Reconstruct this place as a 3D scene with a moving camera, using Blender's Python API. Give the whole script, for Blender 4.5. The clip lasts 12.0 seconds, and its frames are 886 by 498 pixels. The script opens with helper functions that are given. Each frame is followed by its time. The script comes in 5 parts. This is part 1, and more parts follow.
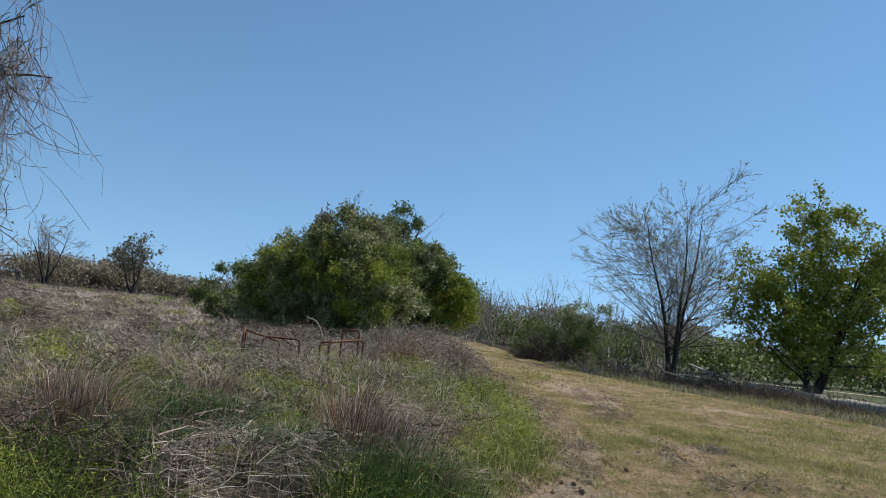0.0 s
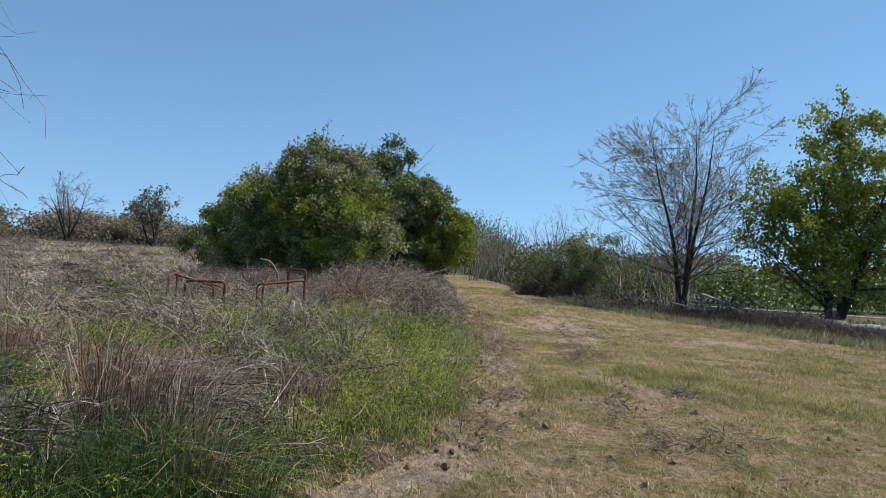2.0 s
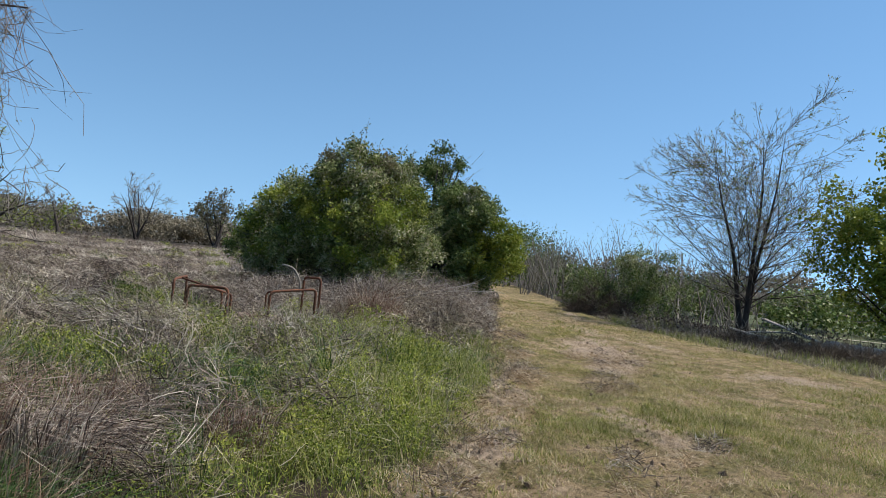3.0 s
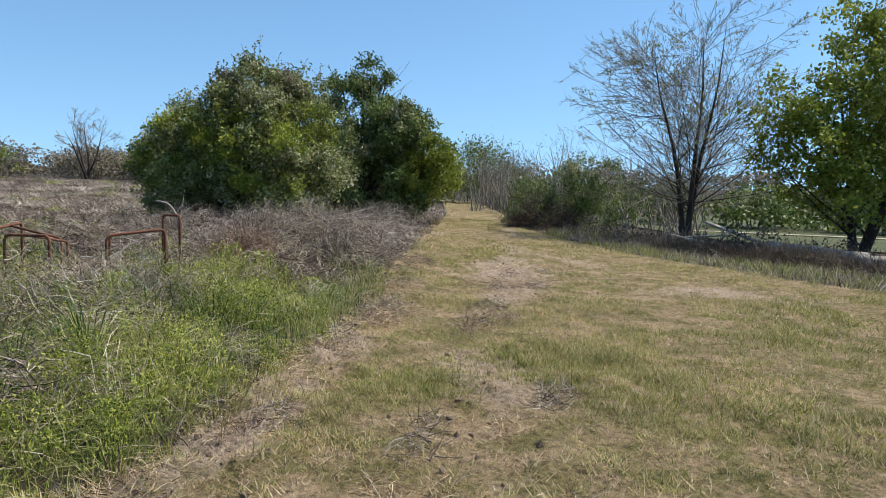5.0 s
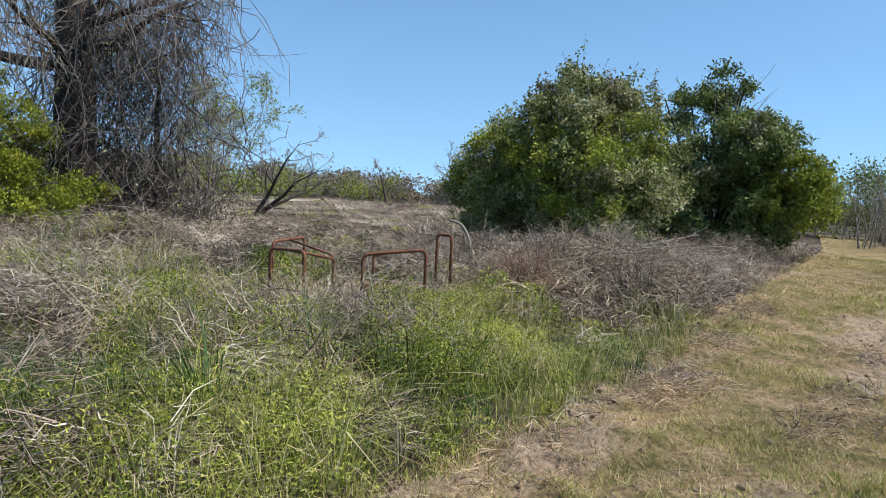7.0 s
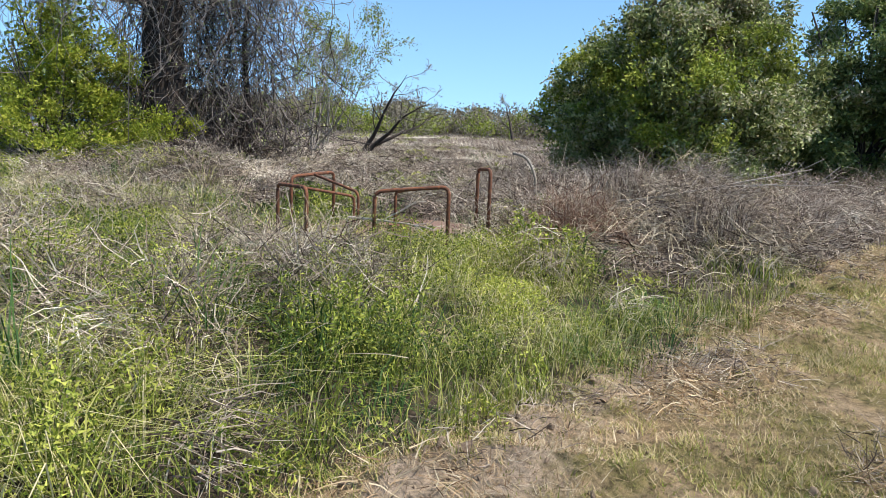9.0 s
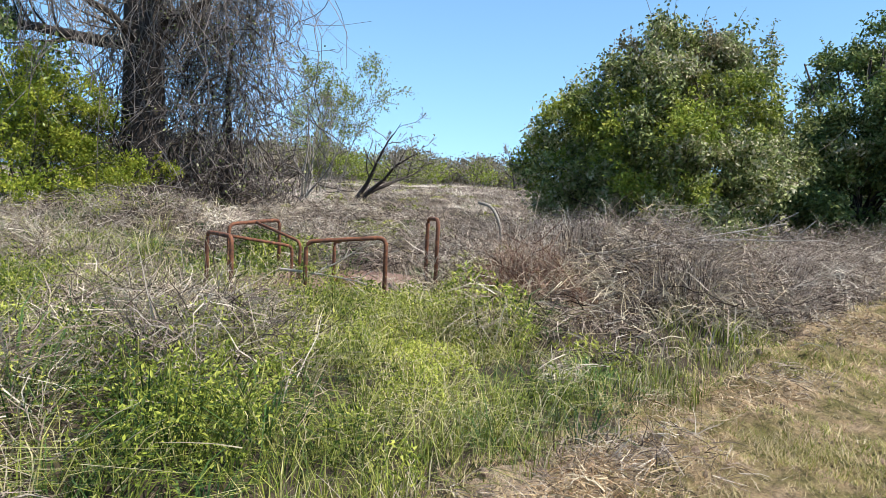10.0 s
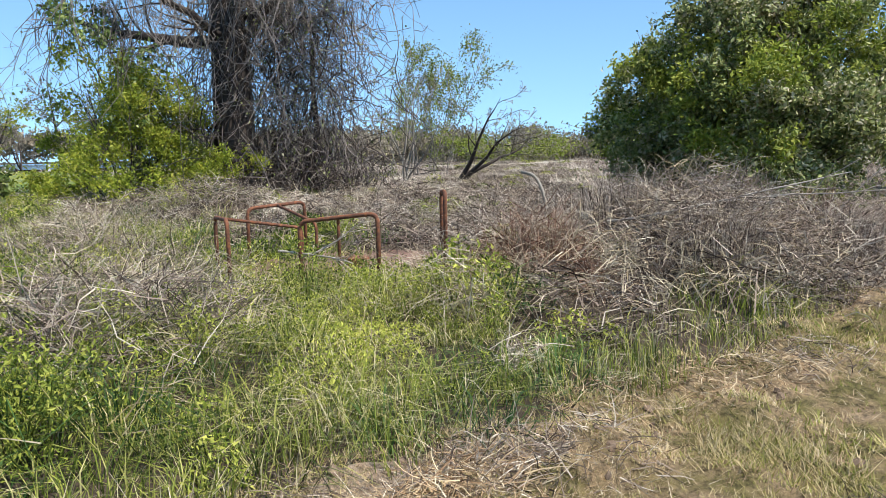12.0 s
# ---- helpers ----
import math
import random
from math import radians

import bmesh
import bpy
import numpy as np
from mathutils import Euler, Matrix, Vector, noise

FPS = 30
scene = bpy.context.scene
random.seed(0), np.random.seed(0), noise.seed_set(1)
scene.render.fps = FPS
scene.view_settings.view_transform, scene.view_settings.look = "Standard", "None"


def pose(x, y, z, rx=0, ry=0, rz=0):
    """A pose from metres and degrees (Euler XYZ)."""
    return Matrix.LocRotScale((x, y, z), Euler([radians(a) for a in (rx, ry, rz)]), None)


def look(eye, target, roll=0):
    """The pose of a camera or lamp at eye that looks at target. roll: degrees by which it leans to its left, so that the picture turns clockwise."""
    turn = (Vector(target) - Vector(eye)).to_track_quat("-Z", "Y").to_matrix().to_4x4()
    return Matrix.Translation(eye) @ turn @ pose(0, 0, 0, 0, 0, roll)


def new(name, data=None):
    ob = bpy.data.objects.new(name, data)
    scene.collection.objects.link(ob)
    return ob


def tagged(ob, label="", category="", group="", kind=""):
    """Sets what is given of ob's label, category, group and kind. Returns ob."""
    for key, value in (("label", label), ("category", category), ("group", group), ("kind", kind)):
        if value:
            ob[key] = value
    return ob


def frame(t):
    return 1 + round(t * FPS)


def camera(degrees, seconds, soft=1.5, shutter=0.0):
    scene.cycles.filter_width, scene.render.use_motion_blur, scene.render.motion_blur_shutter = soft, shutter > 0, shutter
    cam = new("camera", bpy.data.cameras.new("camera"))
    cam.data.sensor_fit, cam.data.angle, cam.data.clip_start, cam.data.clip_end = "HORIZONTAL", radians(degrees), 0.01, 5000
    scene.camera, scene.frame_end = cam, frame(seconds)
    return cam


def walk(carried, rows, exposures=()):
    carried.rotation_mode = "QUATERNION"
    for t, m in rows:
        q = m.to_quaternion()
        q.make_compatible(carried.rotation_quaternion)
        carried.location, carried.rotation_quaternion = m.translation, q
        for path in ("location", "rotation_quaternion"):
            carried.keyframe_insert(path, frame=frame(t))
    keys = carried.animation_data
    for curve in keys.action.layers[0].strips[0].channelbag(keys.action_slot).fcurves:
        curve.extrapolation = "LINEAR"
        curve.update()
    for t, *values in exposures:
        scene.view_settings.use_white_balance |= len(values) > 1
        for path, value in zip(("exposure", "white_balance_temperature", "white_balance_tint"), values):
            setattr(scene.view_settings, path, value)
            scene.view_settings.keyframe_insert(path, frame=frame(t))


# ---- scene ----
cam = camera(63.8, 12.0, 0.6)
METRES, EYE, TILT, LEAN, TURN = 12.5, 1.5, 5.4, -6.0, 0.0
ROWS = [
    (0.0, 0.0, 0.0, 0.0, -0.0, 0.0, -0.0),
    (0.5, 0.0258, 0.0332, -0.0122, 4.34, -2.93, 3.04),
    (1.0, 0.0508, 0.0754, -0.0168, 9.0, -3.43, 5.14),
    (1.5, 0.0749, 0.1078, -0.0208, 5.29, -0.66, 1.8),
    (2.0, 0.1138, 0.1384, -0.0282, 2.31, -4.64, 2.63),
    (2.5, 0.1414, 0.1755, -0.0321, 7.65, -6.74, 2.1),
    (3.0, 0.1623, 0.2231, -0.0339, 7.48, -3.67, 0.97),
    (5.0, 0.272, 0.3494, -0.0452, 5.16, -10.36, 4.53),
    (5.5, 0.2655, 0.3993, -0.0559, 16.53, -6.17, 3.92),
    (6.0, 0.2736, 0.451, -0.0649, 24.45, -8.37, 6.17),
    (6.5, 0.2788, 0.4999, -0.071, 33.64, -4.7, 7.77),
    (7.0, 0.2822, 0.5503, -0.0775, 33.7, -5.45, 5.29),
    (9.0, 0.2886, 0.7007, -0.0988, 44.67, -9.31, 5.9),
    (9.5, 0.2927, 0.7339, -0.1054, 44.96, -8.92, 7.18),
    (10.0, 0.292, 0.7739, -0.1058, 45.38, -5.36, 5.24),
    (10.5, 0.3045, 0.8061, -0.11, 53.42, -3.0, 6.27),
    (11.0, 0.3115, 0.8303, -0.1167, 59.22, -4.38, 6.22),
    (11.5, 0.3158, 0.8515, -0.1189, 57.69, -2.75, 5.57),
    (12.0, 0.3275, 0.875, -0.1265, 55.97, -5.64, 8.96),
]
EXPOSURES = ((0.0, -0.04), (1.0, 0.02), (2.5, 0.08), (5.0, 0.34), (7.0, 0.38), (9.0, 0.64), (9.5, 0.8), (10.5, 0.72), (12.0, 0.67))
walk(cam, [(t, pose(0, 0, EYE, TILT, LEAN, TURN) @ pose(METRES * x, METRES * y, METRES * z, 90 + pitch, roll, yaw)) for t, x, y, z, yaw, pitch, roll in ROWS], EXPOSURES)

# ---- world, sun, exposure ----
SUN = Vector((0.62, 0.2, 1.0)).normalized()
world = bpy.data.worlds.new("sky")
scene.world = world
world.use_nodes = True
wn = world.node_tree.nodes
sky = wn.new("ShaderNodeTexSky")
sky.sky_type = "NISHITA"
sky.sun_disc = False
sky.sun_elevation = math.asin(SUN.z)
sky.sun_rotation = math.atan2(SUN.x, SUN.y)
sky.altitude = 0
sky.air_density = 0.8
sky.dust_density = 0.0
sky.ozone_density = 3.0
wn["Background"].inputs[1].default_value = 0.15
tone = wn.new("ShaderNodeHueSaturation")
tone.inputs["Saturation"].default_value = 1.06
tone.inputs["Hue"].default_value = 0.49
where = wn.new("ShaderNodeTexCoord")
flat = wn.new("ShaderNodeMapping")
flat.inputs["Scale"].default_value = (1, 1, 0.7)
flat.inputs["Location"].default_value = (0, 0, 0.13)
world.node_tree.links.new(where.outputs["Generated"], flat.inputs[0])
world.node_tree.links.new(flat.outputs[0], sky.inputs[0])
world.node_tree.links.new(sky.outputs[0], tone.inputs["Color"])
world.node_tree.links.new(tone.outputs[0], wn["Background"].inputs[0])
sun = new("sun", bpy.data.lights.new("sun", "SUN"))
sun.data.energy = 5.0
sun.data.angle = radians(0.5)
sun.data.color = (1.0, 0.95, 0.87)
sun.matrix_world = look(SUN * 60, (0, 0, 0))



# ---- materials ----
def nodes_of(name):
    m = bpy.data.materials.new(name)
    m.use_nodes = True
    nt = m.node_tree
    return m, nt.nodes, nt.links, nt.nodes["Principled BSDF"]


def ramp(ns, stops):
    r = ns.new("ShaderNodeValToRGB")
    e = r.color_ramp.elements
    while len(e) < len(stops):
        e.new(0.5)
    for el, (p, c) in zip(e, stops):
        el.position, el.color = p, (*c, 1)
    return r


def noise_node(ns, ls, scale, detail=4.0, rough=0.6, coord=None):
    n = ns.new("ShaderNodeTexNoise")
    n.inputs["Scale"].default_value = scale
    n.inputs["Detail"].default_value = detail
    n.inputs["Roughness"].default_value = rough
    if coord is not None:
        ls.new(coord, n.inputs["Vector"])
    return n


def mixed(ns, ls, kind, fac, a, b):
    x = ns.new("ShaderNodeMix")
    x.data_type, x.blend_type = "RGBA", kind
    for sock, v in ((x.inputs[0], fac), (x.inputs[6], a), (x.inputs[7], b)):
        if hasattr(v, "is_linked"):
            ls.new(v, sock)
        else:
            sock.default_value = v
    return x.outputs[2]


def foliage(name, stops, trans=0.4, rough=0.55, patch=1.2, low=0.72):
    """Leaf or blade: colour varies leaf by leaf, tuft by tuft (the tone attribute) and in patches, light shines through."""
    m, ns, ls, p = nodes_of(name)
    geo = ns.new("ShaderNodeNewGeometry")
    tex = ns.new("ShaderNodeTexCoord")
    r = ramp(ns, stops)
    tuft = ns.new("ShaderNodeAttribute")
    tuft.attribute_name = "tone"
    add = ns.new("ShaderNodeMath")
    add.operation = "ADD"
    ls.new(geo.outputs["Random Per Island"], add.inputs[0])
    ls.new(tuft.outputs["Fac"], add.inputs[1])
    ls.new(add.outputs[0], r.inputs[0])
    n = noise_node(ns, ls, patch, 3, 0.6, tex.outputs["Object"])
    tone = ramp(ns, [(0.3, (low * 0.85, low * 0.85, low * 0.85)), (0.7, (1.02, 1.0, 0.94))])
    ls.new(n.outputs[0], tone.inputs[0])
    col = mixed(ns, ls, "MULTIPLY", 1.0, r.outputs[0], tone.outputs[0])
    ls.new(col, p.inputs["Base Color"])
    p.inputs["Roughness"].default_value = rough
    p.inputs["Specular IOR Level"].default_value = 0.2
    tl = ns.new("ShaderNodeBsdfTranslucent")
    ls.new(col, tl.inputs[0])
    mx = ns.new("ShaderNodeMixShader")
    mx.inputs[0].default_value = trans
    ls.new(p.outputs[0], mx.inputs[1])
    ls.new(tl.outputs[0], mx.inputs[2])
    ls.new(mx.outputs[0], ns["Material Output"].inputs[0])
    return m


def bark(name, a, b, scale=14.0, bump=0.5):
    m, ns, ls, p = nodes_of(name)
    tex = ns.new("ShaderNodeTexCoord")
    mp = ns.new("ShaderNodeMapping")
    mp.inputs["Scale"].default_value = (1, 1, 0.22)
    ls.new(tex.outputs["Object"], mp.inputs[0])
    n = noise_node(ns, ls, scale, 6, 0.7, mp.outputs[0])
    r = ramp(ns, [(0.3, a), (0.7, b)])
    ls.new(n.outputs[0], r.inputs[0])
    n2 = noise_node(ns, ls, 1.3, 3, 0.6, tex.outputs["Object"])
    tone = ramp(ns, [(0.35, (0.75, 0.75, 0.75)), (0.7, (1.2, 1.2, 1.15))])
    ls.new(n2.outputs[0], tone.inputs[0])
    ls.new(mixed(ns, ls, "MULTIPLY", 1.0, r.outputs[0], tone.outputs[0]), p.inputs["Base Color"])
    p.inputs["Roughness"].default_value = 0.9
    bp = ns.new("ShaderNodeBump")
    bp.inputs["Strength"].default_value = bump
    bp.inputs["Distance"].default_value = 0.03
    ls.new(n.outputs[0], bp.inputs["Height"])
    ls.new(bp.outputs[0], p.inputs["Normal"])
    return m


def earth(name, big, fine, big_scale, fine_scale, bump=0.6, dist=0.05, wear="", worn=(0, 0, 0)):
    """Ground: large patches of one ramp, broken up by a finer one; worn through to another colour where the wear attribute says."""
    m, ns, ls, p = nodes_of(name)
    tex = ns.new("ShaderNodeTexCoord")
    co = tex.outputs["Object"]
    n1 = noise_node(ns, ls, big_scale, 6, 0.62, co)
    r1 = ramp(ns, big)
    ls.new(n1.outputs[0], r1.inputs[0])
    n2 = noise_node(ns, ls, fine_scale, 8, 0.75, co)
    r2 = ramp(ns, fine)
    ls.new(n2.outputs[0], r2.inputs[0])
    base = r1.outputs[0]
    if wear:
        at = ns.new("ShaderNodeAttribute")
        at.attribute_name = wear
        n3 = noise_node(ns, ls, 5, 5, 0.7, co)
        add = ns.new("ShaderNodeMath")
        add.operation = "ADD"
        ls.new(at.outputs["Fac"], add.inputs[0])
        ls.new(n3.outputs[0], add.inputs[1])
        cut = ramp(ns, [(0.85, (0, 0, 0)), (1.0, (1, 1, 1))])
        sub = ns.new("ShaderNodeMath")
        sub.operation = "MULTIPLY"
        sub.inputs[1].default_value = 0.8
        ls.new(add.outputs[0], sub.inputs[0])
        ls.new(sub.outputs[0], cut.inputs[0])
        cut.color_ramp.elements[0].position, cut.color_ramp.elements[1].position = 0.62, 0.86
        base = mixed(ns, ls, "MIX", cut.outputs[0], base, (*worn, 1))
    ls.new(mixed(ns, ls, "MULTIPLY", 1.0, base, r2.outputs[0]), p.inputs["Base Color"])
    p.inputs["Roughness"].default_value = 0.95
    p.inputs["Specular IOR Level"].default_value = 0.15
    bp = ns.new("ShaderNodeBump")
    bp.inputs["Strength"].default_value = bump
    bp.inputs["Distance"].default_value = dist
    ls.new(n2.outputs[0], bp.inputs["Height"])
    ls.new(bp.outputs[0], p.inputs["Normal"])
    return m


GREY3 = [(0.25, (0.55, 0.55, 0.55)), (0.75, (1.25, 1.22, 1.15))]
M_FIELD = earth("field_soil", [(0.3, (0.034, 0.028, 0.016)), (0.5, (0.06, 0.046, 0.033)), (0.7, (0.095, 0.074, 0.057))], GREY3, 0.25, 9)
M_PATH = earth("mown_turf", [(0.3, (0.13, 0.12, 0.04)), (0.45, (0.22, 0.18, 0.08)), (0.56, (0.33, 0.24, 0.14)), (0.7, (0.42, 0.31, 0.21))],
               [(0.32, (0.22, 0.21, 0.19)), (0.48, (0.85, 0.85, 0.82)), (0.68, (1.5, 1.45, 1.35))], 2.4, 17, 1.0, 0.07, "wear", (0.43, 0.33, 0.25))
M_BARE = earth("bare_soil", [(0.3, (0.15, 0.105, 0.075)), (0.7, (0.28, 0.21, 0.155))], GREY3, 1.5, 22, 0.6, 0.03)
M_LAWN = earth("far_lawn", [(0.35, (0.11, 0.18, 0.04)), (0.6, (0.22, 0.23, 0.09)), (0.75, (0.36, 0.3, 0.2))], GREY3, 0.14, 5)
M_TRACK = earth("pale_gravel", [(0.3, (0.4, 0.35, 0.28)), (0.7, (0.5, 0.45, 0.37))], GREY3, 0.6, 25)
M_MARSH = earth("marsh_turf", [(0.35, (0.07, 0.085, 0.04)), (0.6, (0.115, 0.12, 0.065))], GREY3, 0.3, 6)

M_GREEN = foliage("green_blade", [(0.0, (0.035, 0.06, 0.012)), (0.3, (0.16, 0.215, 0.035)), (0.65, (0.34, 0.37, 0.07)), (0.85, (0.5, 0.47, 0.17)), (1.0, (0.68, 0.6, 0.38))], 0.26)
M_DARKBLADE = foliage("dark_blade", [(0.0, (0.03, 0.075, 0.022)), (0.7, (0.09, 0.17, 0.045)), (1.0, (0.2, 0.28, 0.085))], 0.3)
M_WEED = foliage("weed_leaf", [(0.0, (0.05, 0.085, 0.014)), (0.5, (0.27, 0.33, 0.045)), (1.0, (0.56, 0.57, 0.12))], 0.3)
M_DEAD = foliage("dead_grass", [(0.0, (0.04, 0.028, 0.022)), (0.35, (0.18, 0.135, 0.112)), (0.75, (0.43, 0.345, 0.285)), (1.0, (0.82, 0.74, 0.62))], 0.18, 0.7)
M_STRAW = foliage("pale_straw", [(0.0, (0.36, 0.28, 0.18)), (0.5, (0.52, 0.43, 0.29)), (1.0, (0.68, 0.6, 0.45))], 0.2, 0.6)
M_STUBBLE = foliage("dry_stubble", [(0.0, (0.2, 0.12, 0.07)), (0.4, (0.46, 0.32, 0.19)), (0.8, (0.64, 0.5, 0.32)), (1.0, (0.8, 0.7, 0.52))], 0.2, 0.7)
M_SEDGE = foliage("broom_sedge", [(0.0, (0.14, 0.065, 0.045)), (0.45, (0.28, 0.16, 0.11)), (0.75, (0.42, 0.3, 0.22)), (1.0, (0.66, 0.56, 0.44))], 0.25, 0.7)
M_MOWN = foliage("mown_blade", [(0.0, (0.12, 0.17, 0.025)), (0.35, (0.26, 0.29, 0.055)), (0.65, (0.46, 0.4, 0.15)), (1.0, (0.62, 0.5, 0.29))], 0.3)
M_LEAF = foliage("bush_leaf", [(0.0, (0.075, 0.1, 0.03)), (0.4, (0.23, 0.28, 0.08)), (0.8, (0.43, 0.46, 0.19)), (1.0, (0.62, 0.57, 0.38))], 0.2, 0.5, 0.9, 0.6)
M_LEAF_DARK = foliage("dark_leaf", [(0.0, (0.06, 0.1, 0.026)), (0.6, (0.22, 0.295, 0.08)), (1.0, (0.4, 0.43, 0.17))], 0.2, 0.42, 0.8, 0.6)
M_LEAF_LIME = foliage("fresh_leaf", [(0.0, (0.14, 0.19, 0.025)), (0.5, (0.27, 0.33, 0.045)), (1.0, (0.45, 0.47, 0.1))], 0.36, 0.45, 0.9, 0.7)
M_LEAF_YELLOW = foliage("yellow_leaf", [(0.0, (0.2, 0.26, 0.03)), (0.5, (0.36, 0.43, 0.05)), (1.0, (0.55, 0.55, 0.09))], 0.45, 0.45, 1.0, 0.6)
M_LEAF_OLIVE = foliage("olive_leaf", [(0.0, (0.11, 0.11, 0.055)), (0.5, (0.19, 0.18, 0.095)), (1.0, (0.31, 0.26, 0.17))], 0.25, 0.6, 0.1, 0.7)
# leaves of the distant woods: air haze painted in as a paler grey-tan
M_LEAF_HAZED = foliage("hazed_leaf", [(0.0, (0.17, 0.15, 0.105)), (0.5, (0.28, 0.245, 0.175)), (1.0, (0.41, 0.35, 0.27))], 0.25, 0.7, 0.06, 0.7)
M_BRUSH = foliage("dark_brush", [(0.0, (0.06, 0.045, 0.035)), (0.6, (0.14, 0.105, 0.08)), (1.0, (0.26, 0.21, 0.16))], 0.2, 0.7)
M_BARK = bark("dark_bark", (0.022, 0.016, 0.013), (0.085, 0.062, 0.05), 9, 0.8)
M_TWIG = bark("grey_twig", (0.15, 0.125, 0.1), (0.34, 0.3, 0.25), 6, 0.2)
M_VINE = bark("dry_vine", (0.065, 0.052, 0.047), (0.29, 0.245, 0.22), 6, 0.2)
M_LOG = bark("weathered_wood", (0.2, 0.17, 0.14), (0.5, 0.45, 0.39), 8, 0.4)
M_POST = bark("white_painted_wood", (0.6, 0.59, 0.56), (0.82, 0.81, 0.78), 5, 0.2)
M_STICK = bark("pale_stick", (0.28, 0.24, 0.2), (0.5, 0.44, 0.38), 8, 0.3)


def rust():
    m, ns, ls, p = nodes_of("rusted_steel")
    tex = ns.new("ShaderNodeTexCoord")
    n = noise_node(ns, ls, 22, 8, 0.7, tex.outputs["Object"])
    r = ramp(ns, [(0.3, (0.045, 0.022, 0.014)), (0.5, (0.13, 0.05, 0.025)), (0.66, (0.27, 0.1, 0.04)), (0.8, (0.36, 0.17, 0.08))])
    ls.new(n.outputs[0], r.inputs[0])
    ls.new(r.outputs[0], p.inputs["Base Color"])
    p.inputs["Roughness"].default_value = 0.85
    p.inputs["Metallic"].default_value = 0.1
    bp = ns.new("ShaderNodeBump")
    bp.inputs["Strength"].default_value = 0.4
    bp.inputs["Distance"].default_value = 0.004
    ls.new(n.outputs[0], bp.inputs["Height"])
    ls.new(bp.outputs[0], p.inputs["Normal"])
    return m


M_RUST = rust()
M_DECK = earth("rusted_deck", [(0.3, (0.15, 0.085, 0.068)), (0.7, (0.27, 0.175, 0.145))], GREY3, 2.5, 30, 0.3, 0.01)


def water_material():
    m, ns, ls, p = nodes_of("still_water")
    tex = ns.new("ShaderNodeTexCoord")
    n = noise_node(ns, ls, 1.2, 3, 0.5, tex.outputs["Object"])
    p.inputs["Base Color"].default_value = (0.06, 0.08, 0.07, 1)
    p.inputs["Roughness"].default_value = 0.15
    bp = ns.new("ShaderNodeBump")
    bp.inputs["Strength"].default_value = 0.25
    bp.inputs["Distance"].default_value = 0.05
    ls.new(n.outputs[0], bp.inputs["Height"])
    ls.new(bp.outputs[0], p.inputs["Normal"])
    return m


M_WATER = water_material()


# ---- mesh helpers ----
def np_mesh(name, verts, faces, material, smooth=False, tone=None):
    me = bpy.data.meshes.new(name)
    verts = np.asarray(verts, dtype=np.float32).reshape(-1, 3)
    faces = np.asarray(faces, dtype=np.int32)
    k = faces.shape[1]
    me.vertices.add(len(verts))
    me.vertices.foreach_set("co", verts.ravel())
    me.loops.add(faces.size)
    me.loops.foreach_set("vertex_index", faces.ravel())
    me.polygons.add(len(faces))
    me.polygons.foreach_set("loop_start", np.arange(len(faces), dtype=np.int32) * k)
    me.polygons.foreach_set("use_smooth", np.full(len(faces), smooth))
    me.update(calc_edges=True)
    if tone is not None:
        me.attributes.new("tone", "FLOAT", "POINT").data.foreach_set("value", np.asarray(tone, dtype=np.float32))
    me.materials.append(material)
    return me


def put(name, me, parent=None, label=""):
    ob = new(name, me)
    if parent is not None:
        ob.parent = parent
    if label:
        tagged(ob, label)
    return ob


def part(name, bm, material, parent, label=""):
    me = bpy.data.meshes.new(name)
    bm.to_mesh(me)
    bm.free()
    me.materials.append(material)
    return put(name, me, parent, label)


def thing(name, at, label, category, group="", kind=""):
    ob = new(name)
    ob.location = at
    bpy.context.view_layer.update()
    return tagged(ob, label, category, group, kind)


def joined(pieces):
    """Several (verts, faces) with the same face size as one."""
    vs, fs, o = [], [], 0
    for v, f in pieces:
        vs.append(v)
        fs.append(f + o)
        o += len(v)
    return np.concatenate(vs), np.concatenate(fs)


def unit(a):
    return a / np.maximum(np.linalg.norm(a, axis=-1, keepdims=True), 1e-9)


class Lattice:
    """Smooth value noise over the plan, 0 to 1."""

    def __init__(self, seed, cell):
        self.g = np.random.default_rng(seed).random((128, 128))
        self.cell = cell

    def __call__(self, x, y):
        x, y = np.asarray(x) / self.cell, np.asarray(y) / self.cell
        i, j = np.floor(x).astype(int), np.floor(y).astype(int)
        u, v = x - i, y - j
        u, v = u * u * (3 - 2 * u), v * v * (3 - 2 * v)
        g = self.g
        a, b = g[i % 128, j % 128], g[(i + 1) % 128, j % 128]
        c, d = g[i % 128, (j + 1) % 128], g[(i + 1) % 128, (j + 1) % 128]
        return (a * (1 - u) + b * u) * (1 - v) + (c * (1 - u) + d * u) * v


N_BIG, N_MID, N_SMALL, N_TYPE, N_TURF, N_FINE = Lattice(1, 9.0), Lattice(2, 2.6), Lattice(3, 0.7), Lattice(4, 1.1), Lattice(5, 0.34), Lattice(6, 0.15)


def bump_at(x, y, cx, cy, rx, ry, h):
    return h * np.exp(-((x - cx) / rx) ** 2 - ((y - cy) / ry) ** 2)


def edge_left(y):
    """Where the mown strip begins, for each y."""
    return np.interp(y, [-30, 0, 6.4, 8, 13, 16, 20, 24, 30, 40, 56, 80], [-9, -1.4, 0.95, 1.45, 1.55, 1.35, 1.2, 1.0, 0.8, 0.2, -1.6, -5])


def edge_right(y):
    return np.interp(y, [-30, 10, 16.5, 18.5, 22.5, 26, 31, 40, 56, 80], [30, 16, 10.4, 8.7, 6.2, 5.0, 3.6, 3.2, 1.2, -2.5])


